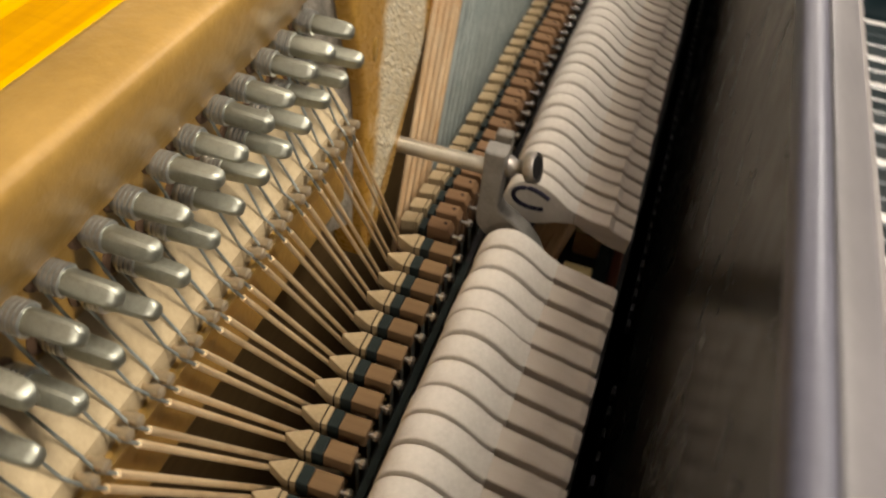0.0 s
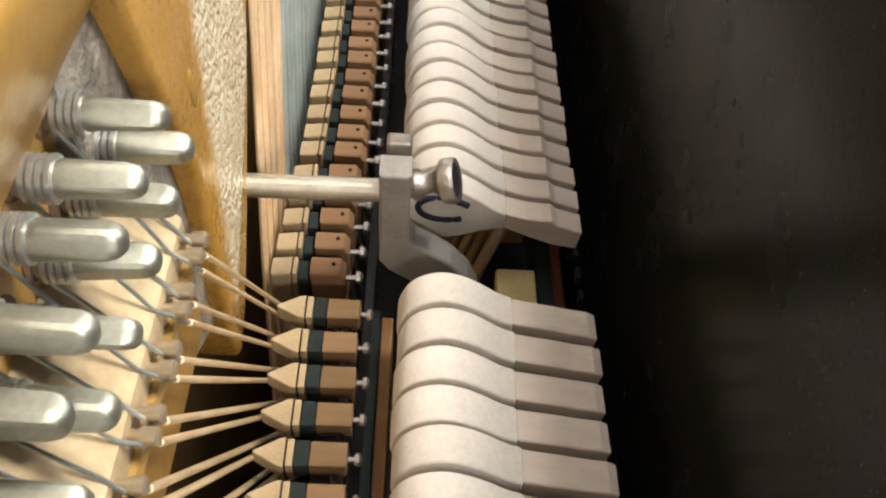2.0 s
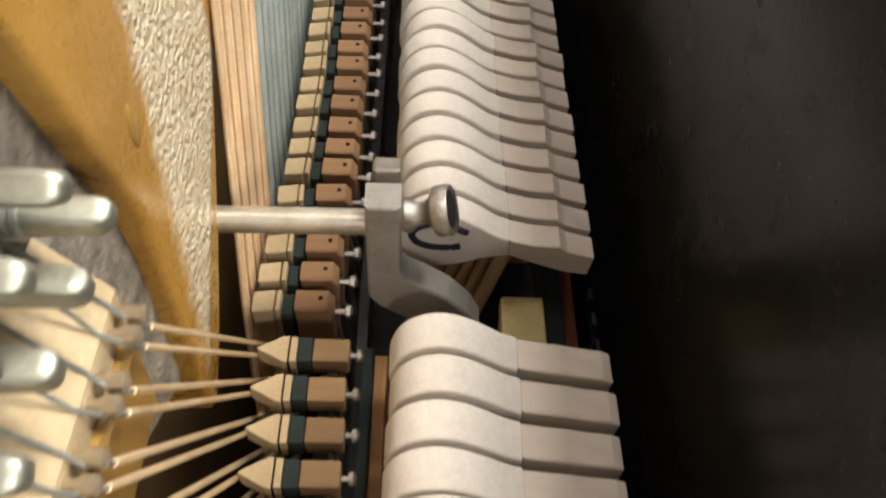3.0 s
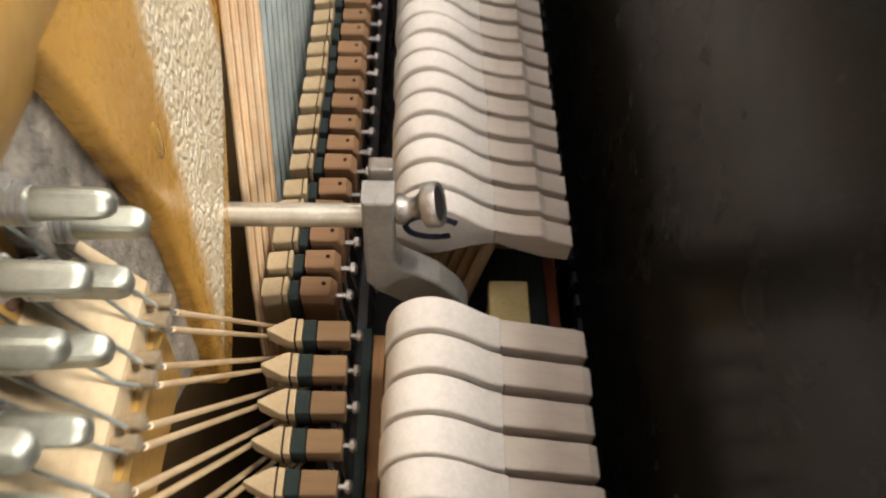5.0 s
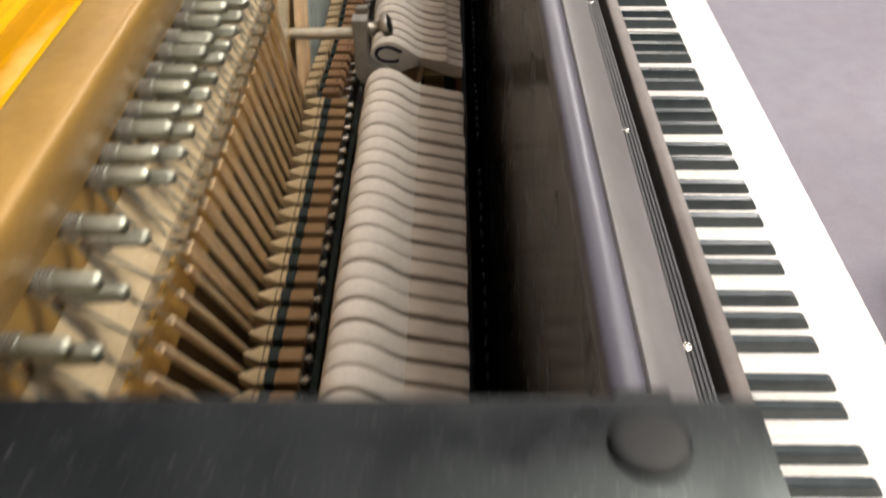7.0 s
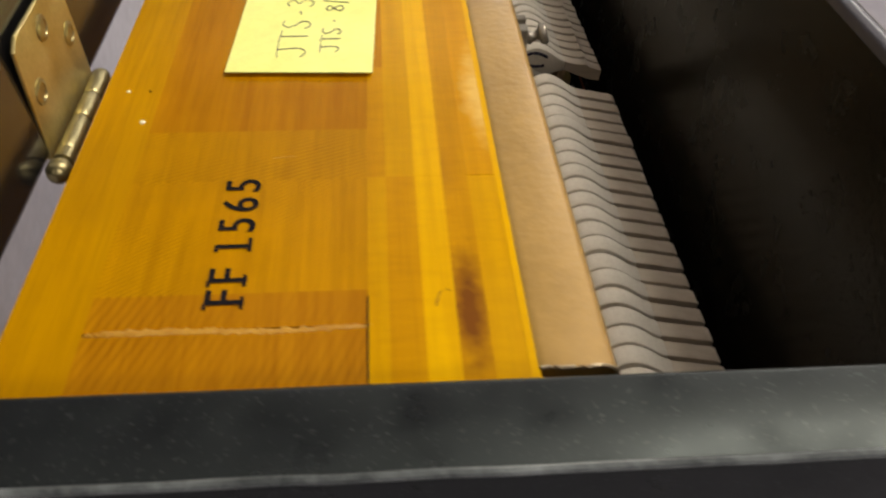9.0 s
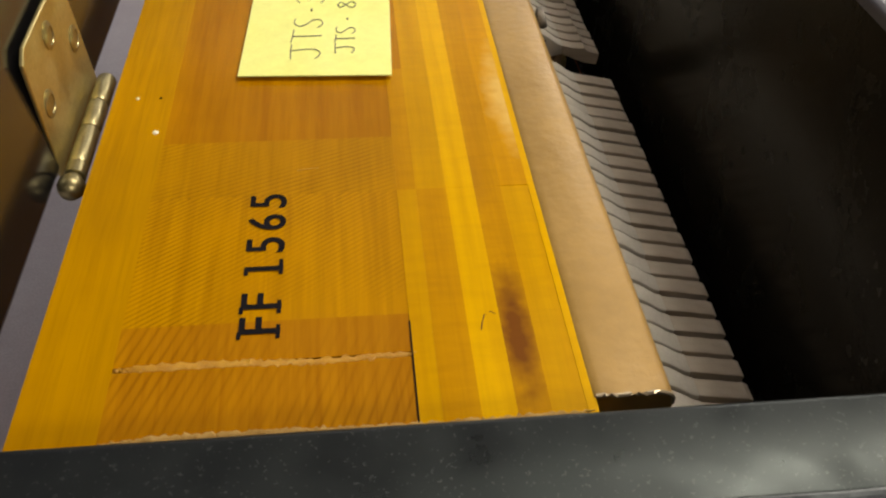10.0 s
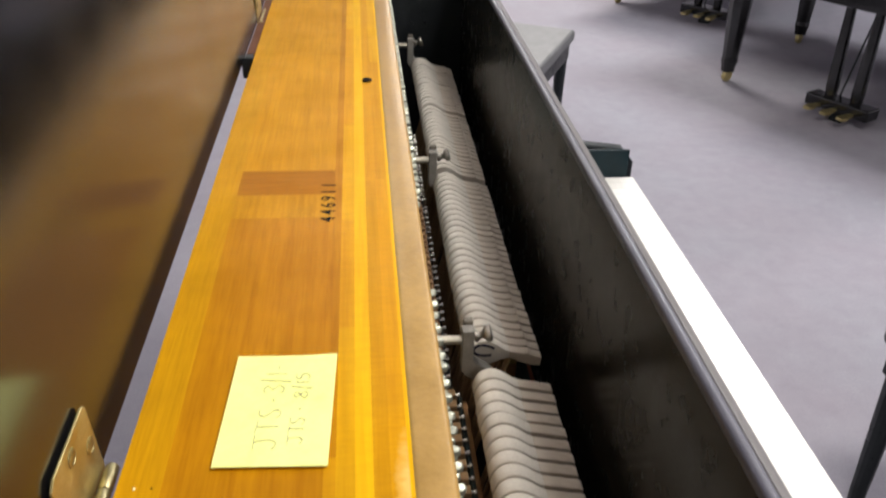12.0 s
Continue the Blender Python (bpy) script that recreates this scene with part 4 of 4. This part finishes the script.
for i in range(10):
    yd = DAMP_Y1 - PITCH * (16 + i)
    y_s = yd - 0.0640
    y_pin = 0.0480 - 0.0133 * i
    z_pin = Z_UP if i % 2 == 0 else Z_LOW
    if y_pin < YB1 + 0.012 or y_s < YB1 + 0.006:
        continue
    tuning_pin(y_pin, z_pin)
    part("string_lead", tube([(PX + 0.003, y_pin - 0.0036, z_pin - 0.001), (-0.4178, y_pin * 0.35 + y_s * 0.65, 1.0600), (STUD_X - 0.0008, y_s, STUD_Z + 0.0006)], 0.00065, 6), M_STEEL, piano)
    part("bearing_stud", stud_me, M_STUD, piano, "", Matrix.Translation((STUD_X, y_s + 0.0016, STUD_Z + 0.001)))
    string_down(y_s, 0.0017 + 0.00013 * i, M_COPPER, name="bass_string", wound_from=0.16)

# tenor and treble strings run nearly straight down
NOTES = [0.3965 + 0.0052 + 0.0134 * j for j in range(28)] + [0.783 + 0.0052 + 0.0134 * j for j in range(17)] + [1.0235 + 0.0052 + 0.0134 * j for j in range(17)]
for n, y in enumerate(NOTES):
    ys = y - 0.0163
    wound = n < 5
    for k in ((-0.0024, 0.0024) if wound else (-0.0032, 0, 0.0032)):
        lean = 0.036 - 0.014 * min(n, 40) / 40
        pts = [(-0.4206, ys + k + lean, 1.062), (-0.4220, ys + k, 0.94), (-0.4226, ys + k - 0.028, 0.80)]
        name = "tenor_string" if n < 28 else "treble_string"
        wire = part(name, tube(pts, 0.00075, 6), M_TENOR, piano)
        if wound:
            top = 1.0 - 0.025 * n
            pts[0] = Vector(pts[1]).lerp(Vector(pts[0]), top)
            part("copper_winding", tube(pts, 0.00105, 10), M_COPPER_BRIGHT, wire, "copper winding")
    yp = 0.452 + (1.292 - 0.452) * n / 61
    for k, z_pin in enumerate((1.1015, 1.0865)):
        tuning_pin(yp + 0.0045 * k, z_pin)

# dampers
felt_t = 0.0045


def damper_bass():
    """A block with a strip of green felt and a wedge that enters between two strings."""
    head = box(-0.0123, 0.0, -0.0045, 0.0045, -0.0075, 0.0, 0.0006)
    ob = part("damper", head, M_HEAD_BASS, piano, "tan wooden damper block", Matrix.Translation((0, 0, 0)))
    part("felt_strip", box(-0.0174, -0.0125, -0.0047, 0.0047, -0.0085, 0.0003, 0.0007), M_GREEN, ob, "dark green felt")
    part("backing", box(-0.0199, -0.0176, -0.0049, 0.0049, -0.0080, 0.0002, 0.0003), M_WEDGE, ob)
    part("glue_line", box(-0.0204, -0.0200, -0.0050, 0.0050, -0.0080, 0.0), M_INK, ob, "dark glue line")
    wedge = prism([(-0.0205, -0.0053), (-0.0205, 0.0053), (-0.0226, 0.0049), (-0.0262, 0.0029), (-0.0308, 0.0004), (-0.0308, -0.0004), (-0.0262, -0.0029), (-0.0226, -0.0049)], -0.0070, 0.0004, 0.0005, "z")
    part("wedge_felt", wedge, M_WEDGE, ob, "cream felt wedge")
    part("screw", lathe([(0, 0.0011), (0.45, 0.0011), (0.5, 0.0024), (0.8, 0.0025), (1, 0.0017)], (0, 0, -0.0038), (0.0048, 0, -0.0038), 12), M_CHROME, ob, "small nickel screw")
    part("damper_wire", tube([(-0.006, 0, -0.007), (-0.004, 0, -0.06), (0.004, 0, -0.12)], 0.0009, 6), M_STEEL, ob)
    return ob


bass0 = damper_bass()
bass0.matrix_basis = Matrix.Translation((-0.3830, DAMP_Y1, DAMP_TOP))
for i in range(1, 26):
    copy_thing(bass0, Matrix.Translation((-0.3830 + rng.uniform(-0.0004, 0.0004), DAMP_Y1 - PITCH * i, DAMP_TOP + rng.uniform(-0.0003, 0.0003))))


def damper_tenor():
    head = prism([(-0.0138, 0.0), (-0.0022, 0.0), (0.0, -0.0035), (-0.0008, -0.030), (-0.0130, -0.030)], -0.0046, 0.0046, 0.0008)
    ob = part("damper", head, M_HEAD, piano, "brown wooden damper block", Matrix.Translation((0, 0, 0)))
    part("felt_strip", box(-0.0187, -0.0145, -0.0047, 0.0047, -0.031, -0.0030, 0.0007), M_GREEN, ob, "dark green felt")
    part("backing", box(-0.0207, -0.0189, -0.0045, 0.0045, -0.031, -0.0004, 0.0005), M_WEDGE, ob)
    part("damper_felt", prism([(-0.0290, -0.0016), (-0.0212, -0.0004), (-0.0209, -0.030), (-0.0296, -0.030)], -0.0046, 0.0046, 0.0009), M_WEDGE, ob, "cream damper felt")
    part("block_hole", lathe([(0, 0.0009), (1, 0.0009)], (-0.0048, 0.0008, 0.0), (-0.0048, 0.0008, 0.0003), 8), M_INK, ob)
    part("screw", lathe([(0, 0.0012), (0.55, 0.0012), (0.6, 0.0026), (0.85, 0.0026), (1, 0.0016)], (0, 0, -0.007), (0.0068, 0, -0.007), 10), M_CHROME, ob)
    part("damper_wire", tube([(-0.006, 0, -0.028), (-0.004, 0, -0.06), (0.004, 0, -0.12)], 0.0009, 6), M_STEEL, ob)
    return ob


ten0 = damper_tenor()
ten0.matrix_basis = Matrix.Translation((-0.3905, NOTES[0] - 0.0163, 0.9405))
for n in range(1, 45):
    copy_thing(ten0, Matrix.Translation((-0.3905 + 0.0042 * min(n, 6) / 6 + rng.uniform(-0.0004, 0.0004), NOTES[n] - 0.0163, 0.9405 + rng.uniform(-0.0010, 0.0010))) @ pose(0, 0, 0, rng.uniform(-2, 2), 0, rng.uniform(-2.5, 2.5)))

# rails of the action
part("damper_rail", box(-0.3840, -0.3796, YB1 + 0.012, YT0 - 0.012, 0.885, 0.9100, 0.0005), M_BLACK_RAIL, piano, "black rail behind the hammers")
part("felt_rail", box(-0.3794, -0.3757, YB1 + 0.012, 0.372, 0.88, 0.9310, 0.0006), M_GREEN, piano, "dark green felt strip")
part("wood_rail", box(-0.3755, -0.3708, YB1 + 0.012, 0.372, 0.88, 0.9260, 0.0006), M_RAIL_BROWN, piano, "orange-brown thin wooden rail")
for ya, yb in ((YB1 + 0.012, 0.400), (0.436, YT0 - 0.012)):
    part("hammer_rest_rail", box(-0.3285, -0.3125, ya, yb, 0.900, 0.9170, 0.002), M_RAIL_WOOD, piano, "wooden hammer rest rail")
    part("rest_felt", box(-0.3290, -0.3125, ya, yb, 0.9172, 0.9260, 0.0012), M_REST, piano, "cream felt on the rest rail")
part("rail_cloth", box(-0.3120, -0.3050, YB1 + 0.012, YT0 - 0.012, 0.900, 0.9240, 0.001), M_GREEN, piano)
part("let_off_rail", box(-0.3040, -0.2980, YB1 + 0.012, YT0 - 0.012, 0.885, 0.9130, 0.001), M_RAIL_RED, piano, "reddish wooden let-off rail")
part("action_base", box(-0.41, -0.29, YB1 + 0.012, YT0 - 0.012, 0.76, 0.80), M_BLACK_RAIL, piano, "dark bed of the action")
tip_me = as_mesh("strap_tip", box(-0.0011, 0.0011, -0.0034, 0.0034, -0.003, 0.003, 0.0006))

# hammers: felt head on a maple moulding, with its shank below
FELT = [(-0.0310, 0.0086), (-0.0360, 0.0110), (-0.0420, 0.0155), (-0.0485, 0.0194), (-0.0555, 0.0212), (-0.0625, 0.0192), (-0.0676, 0.0142), (-0.0703, 0.0075), (-0.0711, 0.0022), (-0.0699, -0.0026), (-0.0652, -0.0056), (-0.0560, -0.0066), (-0.0480, -0.0048), (-0.0400, -0.0016), (-0.0310, 0.0006)]
TAIL = [(0.0, 0.0010), (-0.0030, 0.0026), (-0.0110, 0.0040), (-0.0170, 0.0056), (-0.0230, 0.0067), (-0.0309, 0.0085), (-0.0309, 0.0007), (-0.0210, -0.0040), (-0.0110, -0.0080), (-0.0010, -0.0098)]


TAIL_TENOR = [(0.0, -0.0002), (-0.0100, 0.0030), (-0.0128, 0.0054), (-0.0165, 0.0054), (-0.0230, 0.0062), (-0.0309, 0.0085)] + TAIL[6:]


def hammer(width, felt_width, name_label, tail):
    w, v = width / 2, felt_width / 2
    ob = part("hammer", prism(tail, -w, w, 0.0004, segments=1), M_TAIL, piano, name_label, Matrix.Translation((0, 0, 0)))
    part("felt", prism(rounded(FELT), -v, v, 0.0009, segments=3), M_FELT, ob, "ivory pressed felt head", smooth=True)
    part("shank", lathe([(0, 0.0027), (1, 0.0027)], (-0.0300, 0, 0.002), (-0.0640, 0, -0.140), 10), M_SHANK, ob, "round wooden shank", smooth=True)
    return ob


HAM_X, HAM_Z = -0.2980, 0.9540
ham_b = hammer(0.0112, 0.0127, "bass hammer with pale maple moulding", TAIL)
ham_b.matrix_basis = Matrix.Translation((HAM_X, 0.3503, HAM_Z))
for i in range(1, 26):
    copy_thing(ham_b, Matrix.Translation((HAM_X + rng.uniform(-0.0005, 0.0005), 0.3503 - PITCH * i, HAM_Z + rng.uniform(-0.0006, 0.0006))) @ pose(0, 0, 0, 0, rng.uniform(-0.5, 0.5), rng.uniform(-0.4, 0.4)))
ham_t = hammer(0.0103, 0.0107, "tenor hammer with pale maple moulding", TAIL_TENOR)
ham_t.matrix_basis = Matrix.Translation((HAM_X, NOTES[0], HAM_Z))
for n in range(1, 62):
    copy_thing(ham_t, Matrix.Translation((HAM_X - 0.002 * min(n, 10) / 10 + rng.uniform(-0.0005, 0.0005), NOTES[n], HAM_Z + rng.uniform(-0.0005, 0.0005))) @ pose(0, 0, 0, 0, rng.uniform(-0.4, 0.4), rng.uniform(-0.3, 0.3)))
arc = [(-0.3440, 0.9668), (-0.3500, 0.9697), (-0.3560, 0.9708), (-0.3612, 0.9688), (-0.3632, 0.9650), (-0.3612, 0.9612), (-0.3560, 0.9590), (-0.3500, 0.9588), (-0.3462, 0.9596)]
ink = tube([(x, NOTES[0] - 0.0055, z) for x, z in rounded(arc, 5)], 0.0013, 8)
part("ink_mark", ink, M_INK_BLUE, ham_t, "blue-black curved ink mark", ham_t.matrix_basis.inverted(), smooth=True)
for i in range(26):
    part("strap_tip", tip_me, M_TIP, piano, "", Matrix.Translation((-0.2850, 0.3503 - PITCH * i, 0.888)))
for n in range(62):
    part("strap_tip", tip_me, M_TIP, piano, "", Matrix.Translation((-0.2850, NOTES[n], 0.888)))


# brackets that hold the action to the plate
def bracket(y):
    body = [(-0.3770, 1.0030), (-0.3662, 1.0030), (-0.3662, 0.9715), (-0.3640, 0.9680), (-0.3580, 0.9645), (-0.3500, 0.9585), (-0.3430, 0.9500), (-0.3388, 0.9410), (-0.3390, 0.9335), (-0.3450, 0.9340), (-0.3560, 0.9400), (-0.3660, 0.9480), (-0.3735, 0.9535), (-0.3770, 0.9590)]
    ob = part("action_bracket", prism(body, -0.0056, 0.0056, 0.0014, segments=3), M_GREY_CAST, piano, "grey cast-iron action bracket", Matrix.Translation((0, y, 0)))
    part("bracket_horn", box(-0.3752, -0.3664, 0.0058, 0.0125, 0.985, 1.0068, 0.0012), M_STEEL_BAR, ob, "darker steel horn of the bracket")
    part("rod", lathe([(0, 0.0042), (1, 0.0042)], (-0.4262, 0, 0.9900), (-0.3768, 0, 0.9905), 20), M_ROD, ob, "brassy steel rod", smooth=True)
    knob = lathe([(0, 0.0048), (0.05, 0.0055), (0.15, 0.0056), (0.20, 0.0050), (0.30, 0.0037), (0.46, 0.0035), (0.56, 0.0046), (0.63, 0.0066), (0.66, 0.0076), (0.70, 0.0079), (0.92, 0.0080), (0.97, 0.0075), (0.93, 0.0060), (0.90, 0.0010)], (-0.3660, 0.0006, 0.9932), (-0.3502, -0.0008, 0.9982), 32)
    part("knob", knob, M_KNURL, ob, "knurled nickel thumb screw", smooth=True)
    part("knob_face", lathe([(0, 0.0062), (0.6, 0.0062), (1, 0.0053)], (-0.3519, -0.00063, 0.99767), (-0.35105, -0.00072, 0.99793), 24), M_BLACK_RAIL, ob, "dark hollow face of the thumb screw")
    return ob


for yb in (0.3790, 0.7720, 1.2720):
    bracket(yb)

# lid, thrown back, and its hinge
LEAN = 4.0
lid_m = Matrix.Translation((-0.5935, 0, 1.1500)) @ pose(0, 0, 0, 0, -LEAN, 0)
part("lid", box(-0.0220, 0.0, YB0 - 0.012, YT1 + 0.012, -0.0145, 0.345, 0.003), M_LID, piano, "black lacquered lid standing open", lid_m)
leaf = prism([(0.0270, 1.1340), (0.0860, 1.1340), (0.0775, 1.1790), (0.0740, 1.1815), (0.0300, 1.1800), (0.0255, 1.1765)], -0.5938, -0.5925, 0.0003, "x", segments=1)
for yh in (0.0, 0.86):
    hinge = part("hinge", leaf if yh == 0 else hinge.data, M_BRASS, piano, "brass hinge leaf with countersunk holes", Matrix.Translation((0, yh, 0)))
    if yh == 0:
        knuckle = None
        for k, (a, b) in enumerate(((0.0240, 0.0300), (0.0305, 0.0500), (0.0505, 0.0660), (0.0665, 0.0830))):
            knuckle = lathe([(0, 0.0030 if k else 0.0020), (0.06, 0.0035), (0.94, 0.0035), (1, 0.0030)], (-0.5880, a, 1.1360), (-0.5880, b, 1.1360), 16, knuckle)
        knuckle = lathe([(0, 0.0012), (0.12, 0.0032), (0.35, 0.0043), (0.6, 0.0043), (0.85, 0.0030), (1, 0.0022)], (-0.5880, 0.0150, 1.1360), (-0.5880, 0.0245, 1.1360), 16, knuckle)
        knuckle_me = as_mesh("knuckle", knuckle, True)
        screw_h = as_mesh("hinge_screw", lathe([(0, 0.0046), (0.4, 0.0046), (0.7, 0.0034), (0.75, 0.0030), (0.5, 0.0028), (0.45, 0.0004)], (0, 0, 0), (0.0012, 0, 0), 18))
    part("knuckle", knuckle_me, M_SCREW, hinge, "round brass hinge pin")
    for a, b in ((0.0353, 1.1572), (0.0734, 1.1588), (0.0514, 1.1722)):
        part("hinge_screw", screw_h, M_SCREW, hinge, "", Matrix.Translation((-0.5925, a, b)))
part("rim_block", box(-0.5920, -0.5818, 0.745, YT0 - 0.002, 1.08, 1.1390, 0.001), M_DARKBROWN, piano, "reddish-brown strip at the back rim")
part("lid_stop", box(-0.5960, -0.5830, 0.728, 0.744, 1.115, 1.1390, 0.001), M_RUBBER, piano, "small black block at the back rim")

# ---- sticky note on the wood ----
note = thing("sticky_note", (-0.5088, 0.1164, TOP), "bright yellow sticky note with faint handwriting on the wood", "note")
sheet = bmesh.new()
NX, NY = 8, 12
grid = [[sheet.verts.new((-0.0282 + 0.0564 * a / NX, -0.0443 + 0.0886 * b / NY, 0.0016 + 0.0016 * (a / NX) ** 3 * (b / NY) ** 2)) for a in range(NX + 1)] for b in range(NY + 1)]
for b in range(NY):
    for a in range(NX):
        sheet.faces.new((grid[b][a], grid[b][a + 1], grid[b + 1][a + 1], grid[b + 1][a]))
bmesh.ops.recalc_face_normals(sheet, faces=sheet.faces)
bmesh.ops.solidify(sheet, geom=list(sheet.faces), thickness=0.0004)
turn = Matrix.Translation((-0.5088, 0.1164, TOP)) @ pose(0, 0, 0, 0, 0, -2.2)
paper = part("paper", sheet, M_PAPER, note, "", turn)


def on_paper(x, y):
    return x, y, 0.00222 + 0.0016 * ((x + 0.0282) / 0.0564) ** 3 * ((y + 0.0443) / 0.0886) ** 2


# handwriting: strokes of each sign in a unit square, across and up
SIGNS = {
    "J": (((0.0, 0.98), (0.5, 1.0), (1.0, 1.0)), ((0.55, 1.0), (0.66, 0.5), (0.62, 0.16), (0.36, 0.0), (0.02, 0.14))),
    "T": (((0.0, 1.04), (0.5, 1.0), (1.05, 0.98)), ((0.5, 1.0), (0.52, 0.5), (0.56, 0.0))),
    "S": (((0.9, 0.98), (0.45, 1.0), (0.15, 0.8), (0.4, 0.55), (0.8, 0.34), (0.75, 0.06), (0.35, 0.0), (0.0, 0.16)),),
    "3": (((0.05, 0.9), (0.45, 1.0), (0.85, 0.8), (0.4, 0.55), (0.95, 0.3), (0.5, 0.0), (0.0, 0.12)),),
    "8": (((0.5, 0.55), (0.1, 0.8), (0.5, 1.0), (0.9, 0.8), (0.5, 0.55), (0.05, 0.2), (0.5, 0.0), (0.95, 0.2), (0.5, 0.55)),),
    "5": (((0.9, 1.0), (0.2, 0.98), (0.16, 0.6), (0.6, 0.66), (0.9, 0.32), (0.45, 0.0), (0.0, 0.1)),),
    "1": (((0.5, 1.0), (0.52, 0.5), (0.5, 0.0)),),
    "/": (((0.0, -0.25), (0.5, 0.5), (1.0, 1.25)),),
    "-": (((0.0, 0.40), (0.5, 0.46), (1.0, 0.42)),),
}
LINES = (
    (0.0012, 0.0112, (("J", -0.0330, 0.0105), ("T", -0.0205, 0.0085), ("S", -0.0095, 0.0078), ("-", 0.0040, 0.0022), ("3", 0.0110, 0.0070), ("/", 0.0205, 0.0020), ("1", 0.0265, 0.0020), ("-", 0.0320, 0.0022))),
    (0.0142, 0.0074, (("J", -0.0290, 0.0070), ("T", -0.0208, 0.0052), ("S", -0.0145, 0.0058), ("-", -0.0030, 0.0010), ("8", 0.0065, 0.0055), ("/", 0.0145, 0.0018), ("1", 0.0190, 0.0014), ("5", 0.0225, 0.0052))),
)
for base, tall, row in LINES:
    for sign, start, wide in row:
        for stroke in SIGNS[sign]:
            curve = [on_paper(base - tall * v, start + wide * u) for u, v in rounded(stroke, 4)]
            part("pen_stroke", tube(curve, 0.00021, 5), M_PEN, paper, "thin pencil stroke")


# ---- other furniture of the room ----
def bench(cx, cy, turn_z, length, depth, height, label):
    m = Matrix.Translation((cx, cy, 0)) @ pose(0, 0, 0, 0, 0, turn_z)
    ob = new("piano_bench")
    ob.matrix_basis = m
    tagged(ob, label, "bench", "piano benches")
    l, d = length / 2, depth / 2

    def piece(name, shape, mat, lab=""):
        p = part(name, shape, mat, ob, lab)
        p.matrix_parent_inverse = Matrix()
        return p

    piece("seat", box(-l, l, -d, d, height - 0.05, height, 0.012), M_CUSHION, "padded seat, its grey sheen painted in")
    piece("apron", box(-l + 0.015, l - 0.015, -d + 0.015, d - 0.015, height - 0.12, height - 0.051, 0.004), M_CASE)
    for sx in (-1, 1):
        for sy in (-1, 1):
            x, y = sx * (l - 0.04), sy * (d - 0.04)
            piece("leg", lathe([(0, 0.016), (0.1, 0.018), (1, 0.026)], (x, y, 0), (x, y, height - 0.08), 12), M_CASE)
    return ob


bench(0.085, 2.92, 64.0, 0.78, 0.36, 0.48, "dark piano bench with a padded seat, grey sheen painted in")
bench(0.77, 0.72, 90.0, 0.76, 0.38, 0.48, "black piano bench before the open upright")


def grand(lx, ly, turn_z, label):
    """Keyboard along local x, tail towards local +y; the lyre stands at the origin."""
    ob = new("grand_piano")
    ob.matrix_basis = Matrix.Translation((lx, ly, 0)) @ pose(0, 0, 0, 0, 0, turn_z)
    tagged(ob, label, "grand piano", "grand pianos")

    def piece(name, shape, mat, lab="", smooth=False):
        p = part(name, shape, mat, ob, lab, smooth=smooth)
        p.matrix_parent_inverse = Matrix()
        return p

    out = [(-0.74, -0.38), (0.74, -0.38), (0.74, 0.25), (0.66, 0.62), (0.42, 0.86), (0.20, 1.10), (0.02, 1.34), (-0.22, 1.46), (-0.50, 1.42), (-0.70, 1.22), (-0.74, 0.9)]
    piece("body", prism(out, 0.60, 0.93, 0.008, "z"), M_GLOSS, "polished black curved body")
    piece("top_lid", prism(out, 0.934, 0.955, 0.004, "z"), M_GLOSS)
    piece("key_slip", box(-0.70, 0.70, -0.40, -0.382, 0.62, 0.72, 0.004), M_GLOSS)
    for x, y in ((-0.65, 0.0), (0.61, 0.0), (-0.25, 1.10)):
        leg = piece("leg", lathe([(0, 0.034), (0.05, 0.036), (0.10, 0.044), (0.14, 0.040), (0.85, 0.064), (0.9, 0.08), (1, 0.08)], (x, y, 0.055), (x, y, 0.60), 8), M_GLOSS, "tapered black leg")
        part("caster", lathe([(0, 0.028), (0.15, 0.031), (0.85, 0.031), (1, 0.028)], (x - 0.012, y, 0.031), (x + 0.012, y, 0.031), 18), M_BRASS, leg, "brass caster", Matrix())
        part("caster_fork", lathe([(0, 0.012), (0.5, 0.014), (1, 0.022)], (x, y, 0.040), (x, y, 0.0549), 12), M_BRASS, leg, "", Matrix())
    for x in (-0.065, 0.065):
        piece("lyre_post", lathe([(0, 0.026), (0.1, 0.030), (0.9, 0.022), (1, 0.03)], (x, 0, 0.10), (x * 1.1, 0, 0.60), 12), M_GLOSS)
    box_ob = piece("pedal_box", box(-0.16, 0.16, -0.05, 0.05, 0.045, 0.10, 0.008), M_GLOSS)
    for x in (-0.085, 0.0, 0.085):
        part("pedal", prism([(x - 0.016, -0.145), (x + 0.016, -0.145), (x + 0.024, -0.12), (x + 0.012, -0.051), (x - 0.012, -0.051), (x - 0.024, -0.12)], 0.055, 0.068, 0.002, "z"), M_BRASS, box_ob, "brass pedal", Matrix())
    piece("lyre_stay", tube([(-0.05, 0.05, 0.07), (-0.05, 0.25, 0.60)], 0.005, 8), M_CASE)
    piece("lyre_foot", box(-0.03, 0.03, -0.03, 0.03, 0.0, 0.0449), M_RUBBER)
    return ob


grand(1.758, 3.377, -60.0, "polished black grand piano with brass pedals")
grand(1.728, 5.063, -48.0, "polished black grand piano farther back")
